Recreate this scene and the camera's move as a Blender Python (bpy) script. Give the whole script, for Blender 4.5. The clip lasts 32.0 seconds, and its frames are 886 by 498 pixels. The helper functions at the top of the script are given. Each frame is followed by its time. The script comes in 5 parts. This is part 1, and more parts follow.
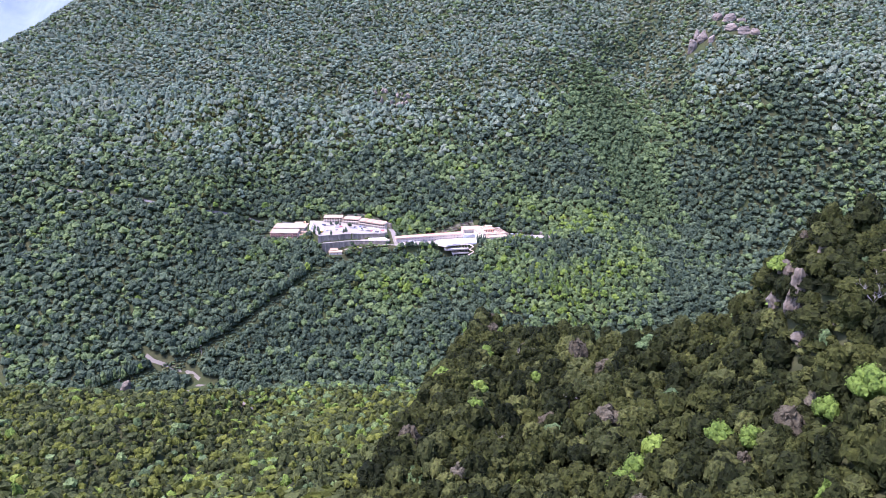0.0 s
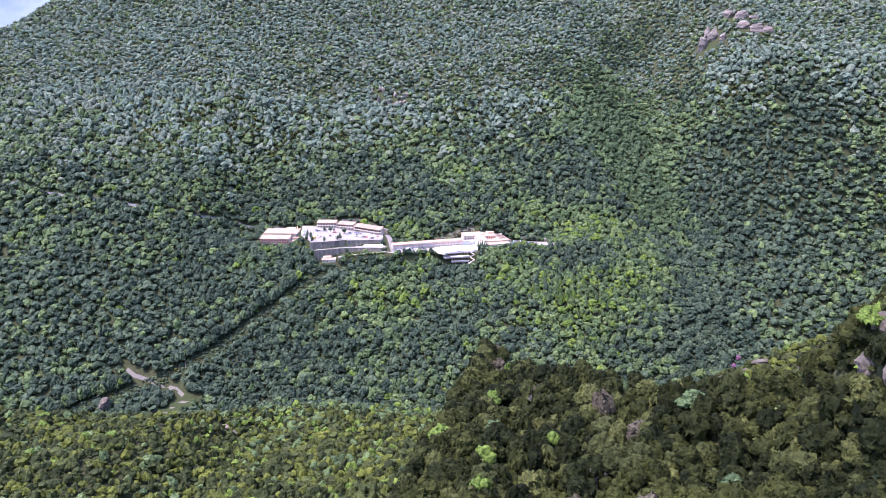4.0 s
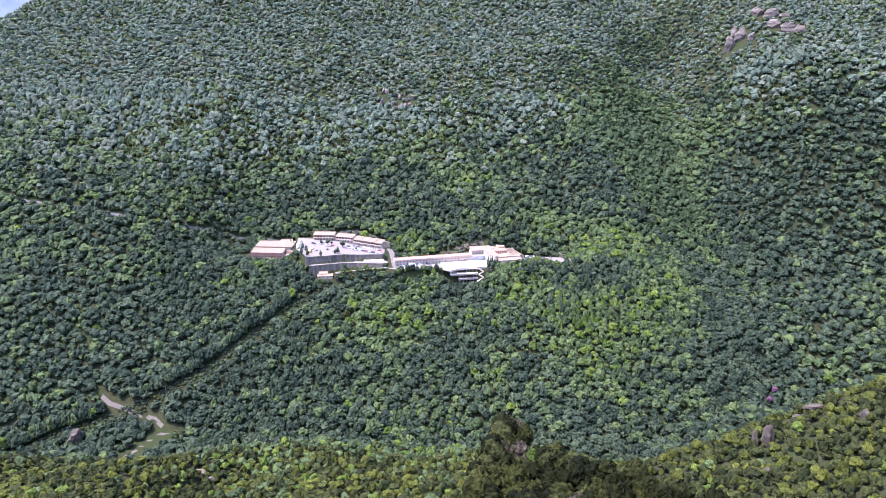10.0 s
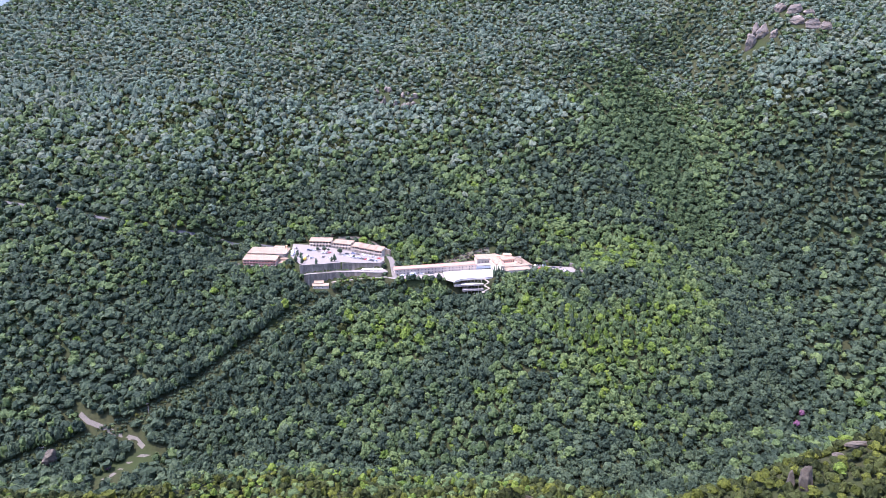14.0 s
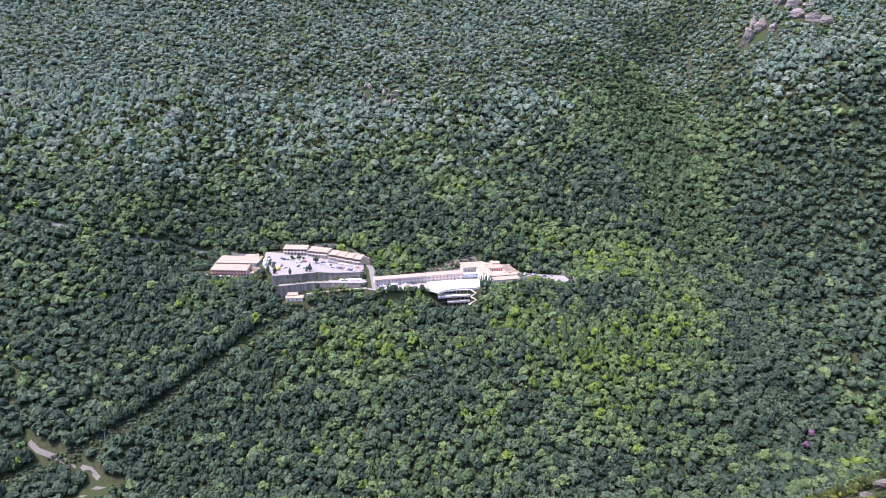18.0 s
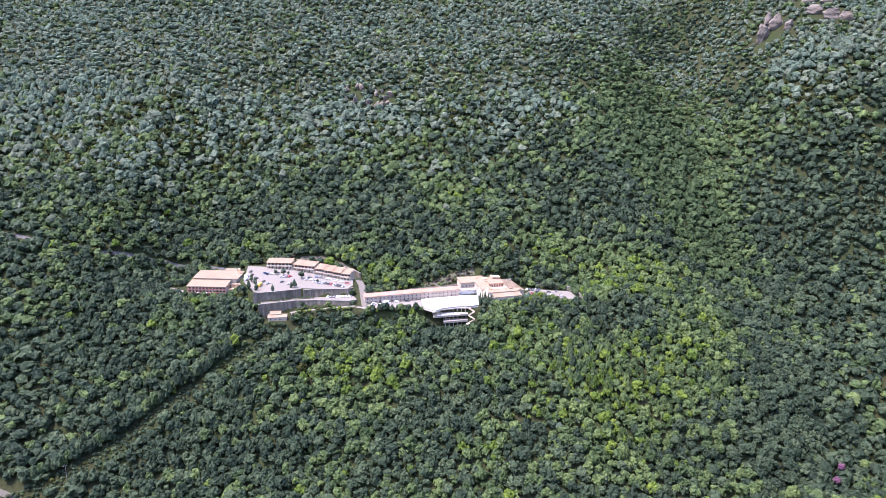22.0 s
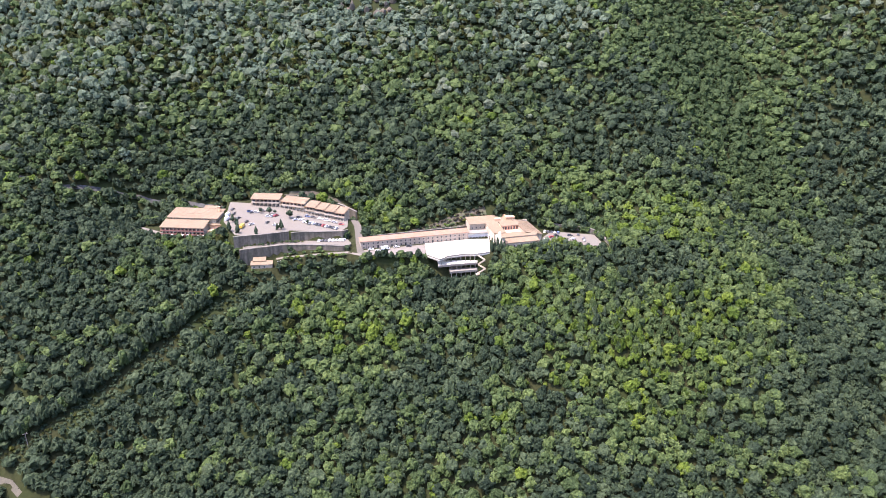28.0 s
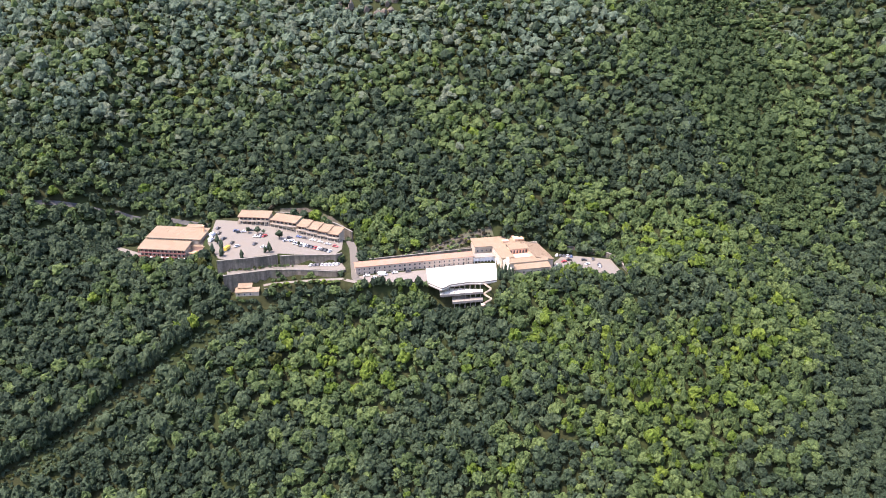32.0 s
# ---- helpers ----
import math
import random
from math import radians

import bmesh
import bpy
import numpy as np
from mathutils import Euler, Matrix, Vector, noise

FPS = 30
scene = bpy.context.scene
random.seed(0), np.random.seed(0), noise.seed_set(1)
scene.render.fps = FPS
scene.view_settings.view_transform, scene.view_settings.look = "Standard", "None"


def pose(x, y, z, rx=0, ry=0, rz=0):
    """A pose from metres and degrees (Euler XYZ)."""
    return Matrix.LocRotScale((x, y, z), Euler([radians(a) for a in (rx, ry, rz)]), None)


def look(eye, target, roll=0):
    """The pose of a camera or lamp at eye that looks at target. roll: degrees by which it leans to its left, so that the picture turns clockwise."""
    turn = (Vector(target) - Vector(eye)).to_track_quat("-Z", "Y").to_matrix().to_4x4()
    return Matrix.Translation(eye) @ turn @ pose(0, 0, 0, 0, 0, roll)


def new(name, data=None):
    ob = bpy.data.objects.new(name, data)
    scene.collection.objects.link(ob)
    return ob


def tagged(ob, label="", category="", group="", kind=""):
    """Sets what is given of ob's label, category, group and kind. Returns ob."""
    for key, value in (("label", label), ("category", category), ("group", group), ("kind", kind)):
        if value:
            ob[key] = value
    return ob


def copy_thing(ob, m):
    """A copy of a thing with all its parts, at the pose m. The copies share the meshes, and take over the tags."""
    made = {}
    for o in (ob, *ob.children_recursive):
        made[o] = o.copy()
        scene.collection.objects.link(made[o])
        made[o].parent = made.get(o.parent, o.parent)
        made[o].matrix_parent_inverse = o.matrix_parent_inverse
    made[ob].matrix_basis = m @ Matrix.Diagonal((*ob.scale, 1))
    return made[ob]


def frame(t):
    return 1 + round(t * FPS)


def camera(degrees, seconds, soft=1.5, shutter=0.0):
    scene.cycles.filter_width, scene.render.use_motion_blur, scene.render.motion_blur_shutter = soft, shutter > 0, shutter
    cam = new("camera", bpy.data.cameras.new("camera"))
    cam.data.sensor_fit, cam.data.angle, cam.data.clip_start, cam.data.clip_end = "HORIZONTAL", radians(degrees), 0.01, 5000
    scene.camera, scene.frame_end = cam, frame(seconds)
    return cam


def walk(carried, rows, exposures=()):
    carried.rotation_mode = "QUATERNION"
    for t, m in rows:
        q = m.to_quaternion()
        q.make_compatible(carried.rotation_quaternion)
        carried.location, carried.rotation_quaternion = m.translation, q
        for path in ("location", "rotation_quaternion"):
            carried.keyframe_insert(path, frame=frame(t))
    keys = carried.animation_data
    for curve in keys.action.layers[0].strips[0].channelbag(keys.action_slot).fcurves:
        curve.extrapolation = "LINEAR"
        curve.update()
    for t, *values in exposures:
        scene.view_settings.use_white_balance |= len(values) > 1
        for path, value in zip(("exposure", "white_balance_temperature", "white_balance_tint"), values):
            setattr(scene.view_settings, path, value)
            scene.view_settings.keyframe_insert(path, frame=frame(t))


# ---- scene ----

# ---- camera and its way: time, place, heading, depression and lean in degrees ----
cam = camera(64.6, 32.0, soft=0.9)
PATH = [
    (0.0, 0.0, -690.0, 180.0, -0.99, 13.09, -0.63),
    (1.0, 0.1, -680.0, 180.0, -0.94, 13.12, -0.74),
    (2.0, 0.1, -669.6, 180.0, -0.92, 13.15, -0.64),
    (3.0, 0.1, -658.9, 180.1, -0.94, 13.18, -0.59),
    (3.5, -0.1, -653.4, 180.2, -0.94, 13.20, -0.50),
    (5.5, -1.6, -631.9, 180.3, -0.92, 13.16, -0.33),
    (6.0, -2.1, -626.7, 180.2, -0.93, 13.15, -0.28),
    (7.0, -2.7, -616.3, 179.9, -0.99, 13.12, -0.25),
    (8.0, -2.7, -605.5, 180.0, -1.09, 13.11, -0.13),
    (9.0, -2.0, -594.7, 180.1, -1.30, 13.09, -0.09),
    (10.0, -1.0, -584.0, 180.2, -1.51, 13.06, -0.15),
    (11.0, -0.3, -573.3, 180.2, -1.68, 13.04, -0.10),
    (12.0, 0.3, -562.3, 180.1, -1.84, 13.07, -0.02),
    (13.0, 0.8, -551.2, 180.0, -1.97, 13.12, 0.02),
    (14.0, 1.0, -540.1, 179.9, -2.06, 13.18, 0.15),
    (14.5, 1.2, -534.4, 179.8, -2.11, 13.22, 0.19),
    (16.5, 1.8, -511.5, 179.7, -2.32, 13.31, 0.33),
    (17.0, 2.0, -505.7, 179.6, -2.39, 13.35, 0.37),
    (17.5, 2.1, -499.8, 179.6, -2.42, 13.37, 0.35),
    (18.0, 2.2, -493.9, 179.5, -0.93, 13.42, 0.13),
    (18.5, 2.3, -488.1, 179.5, -0.22, 13.50, 0.01),
    (19.0, 2.3, -482.2, 179.6, -0.28, 13.54, 0.00),
    (20.0, 2.6, -469.9, 179.8, -0.45, 13.53, 0.09),
    (21.0, 3.0, -457.2, 180.0, -0.60, 13.49, 0.12),
    (22.0, 3.3, -444.5, 180.2, -0.76, 13.44, 0.11),
    (23.0, 3.8, -431.9, 180.3, -0.95, 13.36, 0.13),
    (24.0, 4.3, -419.2, 180.5, -1.13, 13.20, 0.15),
    (24.5, 4.5, -412.8, 180.8, -1.22, 13.15, 0.17),
    (26.5, 5.1, -387.2, 182.7, -1.49, 13.89, 0.28),
    (27.0, 5.2, -380.8, 183.3, -1.57, 16.73, 0.28),
    (27.5, 5.3, -374.4, 184.0, -1.66, 19.81, 0.26),
    (28.0, 5.4, -367.8, 184.8, -1.69, 21.02, 0.26),
    (28.5, 5.5, -361.3, 185.6, -1.72, 21.02, 0.29),
    (29.0, 5.6, -354.9, 186.5, -1.75, 21.01, 0.32),
    (30.0, 5.7, -342.8, 188.0, -1.81, 20.88, 0.35),
    (31.0, 5.7, -331.1, 189.3, -1.89, 20.74, 0.47),
    (31.5, 5.7, -325.3, 189.9, -2.00, 20.69, 0.51),
    (32.0, 5.6, -319.5, 190.3, -2.16, 21.63, 0.54),
]


def aim(t, x, y, z, heading, down, lean):
    h, d = radians(heading), radians(down)
    way = Vector((math.sin(h) * math.cos(d), math.cos(h) * math.cos(d), -math.sin(d)))
    eye = Vector((x, y, z))
    return (t, look(eye, eye + way * 100, lean))


walk(cam, [aim(*row) for row in PATH], exposures=[(0.0, 2.92, 5500, 39), (10.0, 2.8, 5520, 35), (18.0, 2.7, 5580, 32), (26.0, 2.57, 6050, 27), (32.0, 2.47, 6450, 23)])

# ---- world and sun ----
SUN_AZ, SUN_EL = radians(-112), radians(67)   # azimuth clockwise from +y
world = bpy.data.worlds.new("world")
scene.world = world
world.use_nodes = True
wn = world.node_tree
sky = wn.nodes.new("ShaderNodeTexSky")
sky.sky_type, sky.sun_disc = "NISHITA", False
sky.sun_elevation, sky.sun_rotation = SUN_EL, SUN_AZ
sky.air_density, sky.dust_density, sky.altitude = 1.0, 3.0, 600
wn.links.new(sky.outputs["Color"], wn.nodes["Background"].inputs["Color"])
wn.nodes["Background"].inputs["Strength"].default_value = 0.15
sun = new("sun", bpy.data.lights.new("sun", "SUN"))
sun.data.energy, sun.data.angle, sun.data.color = 2.0, radians(0.53), (1.0, 0.92, 0.79)
sun.matrix_world = look((300 * math.sin(SUN_AZ), 300 * math.cos(SUN_AZ), 300 * math.tan(SUN_EL)), (0, 0, 0))

# ---- far ranges, their haze put into a pale blue glow ----
def haze_range():
    xs, ys = np.linspace(-3600, 600, 120), np.linspace(2400, 3500, 30)
    X, Y = np.meshgrid(xs, ys)
    k = (Y - 2400) / 1100
    Z = -150 + 1250 * k ** 0.8 * (0.8 + 0.12 * np.sin(X / 350 + 2 * k) + 0.07 * np.sin(X / 120 - 3 * k) + 0.04 * np.sin(X / 47 + Y / 60))
    me = bpy.data.meshes.new("backdrop")
    n, m = X.shape
    f = [(r * m + c, r * m + c + 1, (r + 1) * m + c + 1, (r + 1) * m + c) for r in range(n - 1) for c in range(m - 1)]
    me.from_pydata(np.stack([X, Y, Z], -1).reshape(-1, 3).tolist(), [], f)
    mat = bpy.data.materials.new("haze_glow_distance")
    mat.use_nodes = True
    nt = mat.node_tree
    p = nt.nodes["Principled BSDF"]
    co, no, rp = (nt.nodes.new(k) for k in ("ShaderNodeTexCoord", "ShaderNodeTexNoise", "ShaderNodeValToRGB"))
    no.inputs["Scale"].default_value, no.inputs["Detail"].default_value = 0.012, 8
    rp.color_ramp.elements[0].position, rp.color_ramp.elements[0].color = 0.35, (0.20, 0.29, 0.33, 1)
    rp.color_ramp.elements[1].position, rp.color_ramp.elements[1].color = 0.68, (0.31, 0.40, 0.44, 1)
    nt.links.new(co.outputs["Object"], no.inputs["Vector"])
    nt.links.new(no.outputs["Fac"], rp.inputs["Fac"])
    # the surface itself glows: haze painted as emission on the backdrop
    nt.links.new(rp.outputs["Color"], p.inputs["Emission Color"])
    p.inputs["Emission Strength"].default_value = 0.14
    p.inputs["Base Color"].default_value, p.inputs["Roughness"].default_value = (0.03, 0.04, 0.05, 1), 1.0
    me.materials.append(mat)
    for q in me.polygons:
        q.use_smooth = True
    tagged(new("backdrop", me), "far wooded ranges with haze put on as a pale blue glow", "mountains", kind="structure")


haze_range()

# ---- materials ----
def shader(name):
    m = bpy.data.materials.new(name)
    m.use_nodes = True
    nt = m.node_tree
    return m, nt, nt.nodes["Principled BSDF"]


def link(nt, a, b):
    nt.links.new(a, b)


def noise_node(nt, scale, detail=3.0, rough=0.55, space="Object"):
    co = nt.nodes.new("ShaderNodeTexCoord")
    n = nt.nodes.new("ShaderNodeTexNoise")
    n.inputs["Scale"].default_value, n.inputs["Detail"].default_value, n.inputs["Roughness"].default_value = scale, detail, rough
    link(nt, co.outputs[space], n.inputs["Vector"])
    return n.outputs["Fac"]


def ramp(nt, fac, stops):
    r = nt.nodes.new("ShaderNodeValToRGB")
    e = r.color_ramp.elements
    while len(e) < len(stops):
        e.new(0.5)
    for i, (p, c) in enumerate(stops):
        e[i].position, e[i].color = p, (*c, 1)
    link(nt, fac, r.inputs["Fac"])
    return r.outputs["Color"]


def mix(nt, a, b, fac, mode="MIX"):
    n = nt.nodes.new("ShaderNodeMix")
    n.data_type, n.blend_type = "RGBA", mode
    for s, v in ((n.inputs[0], fac), (n.inputs[6], a), (n.inputs[7], b)):
        if isinstance(v, (int, float)):
            s.default_value = v
        elif isinstance(v, tuple):
            s.default_value = (*v, 1)
        else:
            link(nt, v, s)
    return n.outputs[2]


def bump(nt, p, height, strength=0.3, distance=0.05):
    b = nt.nodes.new("ShaderNodeBump")
    b.inputs["Strength"].default_value, b.inputs["Distance"].default_value = strength, distance
    link(nt, height, b.inputs["Height"])
    link(nt, b.outputs["Normal"], p.inputs["Normal"])


def surface(name, dark, light, scale, rough=0.8, patch=None, patch_scale=0.05, metal=0.0, relief=0.05, vary=0.0):
    """Two colours mixed by grain, a third by larger stains, a slight change from piece to piece."""
    m, nt, p = shader(name)
    c = ramp(nt, noise_node(nt, scale, 5), [(0.3, dark), (0.7, light)])
    if patch:
        f = ramp(nt, noise_node(nt, patch_scale, 4), [(0.45, (0, 0, 0)), (0.68, (1, 1, 1))])
        c = mix(nt, c, patch, f)
    if vary:
        info = nt.nodes.new("ShaderNodeObjectInfo")
        v = nt.nodes.new("ShaderNodeMapRange")
        v.inputs["To Min"].default_value, v.inputs["To Max"].default_value = 1 - vary, 1 + vary
        link(nt, info.outputs["Random"], v.inputs["Value"])
        h = nt.nodes.new("ShaderNodeHueSaturation")
        link(nt, v.outputs["Result"], h.inputs["Value"])
        link(nt, c, h.inputs["Color"])
        c = h.outputs["Color"]
    link(nt, c, p.inputs["Base Color"])
    p.inputs["Roughness"].default_value, p.inputs["Metallic"].default_value = rough, metal
    if relief:
        bump(nt, p, noise_node(nt, scale * 2, 4), 0.5, relief)
    return m


def foliage(name, dark, mid, light, glow=0.25, gloss=0.25):
    """Leaves: one tint for each tree, patches over the wood, mottling inside the crown; some light passes through."""
    m, nt, p = shader(name)
    a = nt.nodes.new("ShaderNodeAttribute")
    a.attribute_name = "tint"
    c = ramp(nt, a.outputs["Fac"], [(0.05, dark), (0.5, mid), (0.95, light)])
    f = ramp(nt, noise_node(nt, 1.3, 3), [(0.34, (0.6, 0.6, 0.6)), (0.66, (1.3, 1.3, 1.27))])
    c = mix(nt, c, f, 1.0, "MULTIPLY")
    link(nt, c, p.inputs["Base Color"])
    bump(nt, p, noise_node(nt, 3.0, 4, 0.65), 1.0, 0.25)
    p.inputs["Roughness"].default_value = 0.7
    p.inputs["Specular IOR Level"].default_value = gloss
    t = nt.nodes.new("ShaderNodeBsdfTranslucent")
    link(nt, c, t.inputs["Color"])
    s = nt.nodes.new("ShaderNodeMixShader")
    s.inputs[0].default_value = glow
    link(nt, p.outputs[0], s.inputs[1])
    link(nt, t.outputs[0], s.inputs[2])
    link(nt, s.outputs[0], nt.nodes["Material Output"].inputs["Surface"])
    return m


LEAF_OAK = foliage("holm_oak_leaves", (0.023, 0.038, 0.0215), (0.039, 0.06, 0.032), (0.069, 0.096, 0.048), 0.42, 0.16)
LEAF_GREEN = foliage("broadleaf_leaves", (0.044, 0.07, 0.026), (0.073, 0.109, 0.038), (0.114, 0.156, 0.05), 0.44, 0.18)
LEAF_SPRING = foliage("fresh_spring_leaves", (0.062, 0.1, 0.017), (0.094, 0.14, 0.023), (0.138, 0.186, 0.031), 0.43, 0.1)
LEAF_OLIVE = foliage("olive_brown_leaves", (0.025, 0.03, 0.0085), (0.042, 0.048, 0.013), (0.067, 0.073, 0.019), 0.38, 0.07)
# grey-green leaves, lightened beyond their own colour to stand in for haze
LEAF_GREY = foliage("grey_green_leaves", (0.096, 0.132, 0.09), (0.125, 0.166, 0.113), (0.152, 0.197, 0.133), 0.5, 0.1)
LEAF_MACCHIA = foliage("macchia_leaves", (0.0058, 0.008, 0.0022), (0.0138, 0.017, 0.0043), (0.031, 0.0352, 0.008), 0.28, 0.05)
# oak leaves paled to paint distance haze into the upper slope
LEAF_HAZE = foliage("haze_paled_leaves", (0.114, 0.138, 0.093), (0.143, 0.17, 0.114), (0.172, 0.201, 0.135), 0.5, 0.1)
LEAF_DRY = foliage("bare_brown_twigs", (0.03, 0.0255, 0.0155), (0.043, 0.037, 0.0225), (0.06, 0.053, 0.034), 0.15, 0.06)
EARTH = surface("dry_earth_bank", (0.036, 0.03, 0.02), (0.075, 0.062, 0.043), 0.5, 0.95, (0.05, 0.055, 0.024), 0.12, relief=0.12)
LEAF_SCRUB = foliage("dark_scrub_leaves", (0.017, 0.023, 0.0068), (0.03, 0.038, 0.011), (0.051, 0.061, 0.0165), 0.32, 0.08)
LEAF_GORSE = foliage("yellowish_scrub_leaves", (0.039, 0.048, 0.0085), (0.062, 0.073, 0.0125), (0.094, 0.106, 0.0175), 0.36, 0.08)
SOIL = surface("forest_floor", (0.015, 0.017, 0.007), (0.03, 0.032, 0.013), 0.4, 0.95, (0.02, 0.028, 0.009), 0.03, relief=0.2)
SOIL.node_tree.nodes["Principled BSDF"].inputs["Specular IOR Level"].default_value = 0.08
ASPHALT = surface("asphalt", (0.03, 0.03, 0.028), (0.055, 0.053, 0.05), 1.5, 0.9, (0.06, 0.057, 0.05), 0.08, relief=0.01)
PAVING = surface("pale_paving", (0.475, 0.437, 0.37), (0.58, 0.539, 0.458), 0.8, 0.75, (0.665, 0.614, 0.528), 0.1, relief=0.005)
TILE = surface("terracotta_tiles", (0.149, 0.102, 0.0608), (0.201, 0.143, 0.0889), 1.6, 0.85, (0.186, 0.137, 0.0874), 0.25, relief=0.04)
STUCCO = surface("pale_stucco", (0.3, 0.236, 0.163), (0.385, 0.31, 0.22), 0.7, 0.9, (0.41, 0.33, 0.25), 0.2, relief=0.01)
STONE = surface("pale_stone", (0.3, 0.24, 0.168), (0.395, 0.322, 0.235), 0.9, 0.9, (0.41, 0.33, 0.25), 0.15, relief=0.03)
RETAIN = surface("grey_retaining_stone", (0.1, 0.083, 0.062), (0.165, 0.14, 0.108), 0.8, 0.95, (0.075, 0.072, 0.05), 0.15, relief=0.08)


def streaks(m, strength=0.75):
    """Dark runs of damp down a wall."""
    nt = m.node_tree
    p = nt.nodes["Principled BSDF"]
    c = p.inputs["Base Color"].links[0].from_socket
    co, mp, no = (nt.nodes.new(k) for k in ("ShaderNodeTexCoord", "ShaderNodeMapping", "ShaderNodeTexNoise"))
    mp.inputs["Scale"].default_value = (1.0, 1.0, 0.07)
    no.inputs["Scale"].default_value, no.inputs["Detail"].default_value = 0.55, 5
    nt.links.new(co.outputs["Object"], mp.inputs["Vector"])
    nt.links.new(mp.outputs["Vector"], no.inputs["Vector"])
    f = ramp(nt, no.outputs["Fac"], [(0.38, (0.5, 0.48, 0.46)), (0.62, (1.2, 1.18, 1.15))])
    link(nt, mix(nt, c, f, strength, "MULTIPLY"), p.inputs["Base Color"])


streaks(RETAIN)


# ---- the land ----
def smooth(a, b, v):
    s = np.clip((v - a) / (b - a), 0, 1)
    return s * s * (3 - 2 * s)


def bell(v, at, width):
    return np.exp(-((v - at) / width) ** 2)


def soft_max(a, b, k):
    return 0.5 * (a + b + np.sqrt((a - b) ** 2 + k * k))


def soft_min(a, b, k):
    return 0.5 * (a + b - np.sqrt((a - b) ** 2 + k * k))


def ripple(x, y):
    """Gentle folds, a few metres high."""
    return (1.8 * np.sin(x / 31 + 1.3 * np.sin(y / 57)) + 1.5 * np.sin(y / 27 + 1.1 * np.sin(x / 43 + 2))
            + 1.0 * np.sin((x + y) / 13.3) * np.sin((x - y) / 17.1))


def natural(x, y):
    """The hills as they would be without terraces."""
    # the wooded mountainside that carries the monastery
    shift = -18 * bell(x, 100, 60) * (1 - smooth(30, 90, y)) + 42 * smooth(160, 310, x) - 10 * smooth(-250, -420, x)
    v = y - shift
    far = -2 + 0.79 * (v - 95) - 0.09 * np.maximum(v - 200, 0)
    far = far - 26 * bell(x, 235 + 0.05 * (y - 160), 62) * smooth(60, 170, y)
    far = far - 14 * bell(x, -40 - 0.25 * (y - 250), 55) * smooth(200, 330, y)
    far = far + 80 * smooth(255, 400, x) * smooth(120, 330, y)
    far = far - 9 * bell(x, -140, 60) * smooth(250, 400, y)
    far = far - 34 * smooth(-310, -235, x) * (1 - smooth(105, 165, x)) * smooth(102, 148, y) * (1 - smooth(190, 400, y))
    crest = 307 + 1.07 * (x + 660) - 0.75 * np.maximum(y - 560, 0)
    far = soft_min(far, crest, 12)
    # lower hills on the camera's side of the valley: left hill, middle tongue, right ridge
    w_left, w_right = smooth(-150, -205, x), smooth(10, 115, x)
    w_mid = 1 - w_left - w_right
    edge = -90 * w_mid - 195 * w_left - 181 * w_right
    top = -95 * w_mid - 47.5 * w_left + (-57 + 0.37 * np.maximum(x - 103, 0)) * w_right
    low = top + (0.28 * w_mid + 0.2 * w_left + 0.12 * w_right) * np.maximum(edge - y, 0) - 0.85 * np.maximum(y - edge, 0)
    low = low - 10 * bell(x, -138, 34) * smooth(-100, -170, y)
    low = soft_max(low, -118 + 14 * smooth(100, 260, x), 6)
    # the near spur with its crag and steep left and far flanks
    spur = 69 + 3 * bell(x, 4, 12) + 0.33 * np.maximum(x - 24, 0) + 0.25 * np.maximum(x - 62, 0) - 0.085 * (y + 381) + 30 * smooth(75, 92, x) * bell(y, -515, 25)
    spur = spur - 2.4 * np.maximum(-2 + 0.22 * (y + 440) - x, 0)
    spur = spur - 1.35 * np.maximum(y + 377 + 1.72 * np.maximum(x - 17, 0), 0)
    near = soft_max(low, np.maximum(spur, -200), 14)
    z = soft_max(far, near, 10)
    # beyond the ridge: a lower basin and then far ranges
    z = np.where(y > 700, soft_max(z, -150 + 0 * z, 40), z)
    hills = 420 * bell(y, 2600, 900) * (0.75 + 0.25 * np.sin(x / 420) + 0.1 * np.sin(x / 133 + y / 200)) - 150
    z = np.maximum(z, np.where(y > 900, hills, -200))
    return z + ripple(x, y) * (1 - smooth(900, 1500, np.abs(y)))


def inside(x, y, poly):
    """Signed distance to a polygon, negative within."""
    d = np.full(np.shape(x), 1e9)
    odd = np.zeros(np.shape(x), bool)
    for (ax, ay), (bx, by) in zip(poly, poly[1:] + poly[:1]):
        ex, ey = bx - ax, by - ay
        t = np.clip(((x - ax) * ex + (y - ay) * ey) / (ex * ex + ey * ey), 0, 1)
        d = np.minimum(d, np.hypot(x - ax - t * ex, y - ay - t * ey))
        hit = ((ay > y) != (by > y)) & (x < ax + (y - ay) * ex / (ey if abs(ey) > 1e-9 else 1e-9))
        odd ^= hit
    return np.where(odd, -d, d)


# terraces: outline, then height = a + b x + c y
LOT = ([(-180, 157), (-174, 118), (-158, 99), (-152, 97.5), (-121, 111), (-101, 112.5), (-84, 115), (-80, 122), (-79, 134), (-86, 145), (-108, 156), (-137, 163), (-162, 163)],
       (-4.4, -0.047, 0.105))
BENCH = ([(-74, 92), (-70, 112), (-60, 121), (10, 144), (50, 155), (78, 145), (106, 142), (113, 107), (97, 106), (76, 117), (62, 109), (36, 102),
          (26, 98), (-20, 99), (-21, 92), (-60, 89)], (3.2, 0.0, 0.0))
HOTEL_PAD = ([(-240, 118), (-217, 109), (-184, 107), (-176, 112), (-176, 150), (-214, 147), (-236, 140)], (6.6 - 113 * 0.08, 0.0, 0.08))
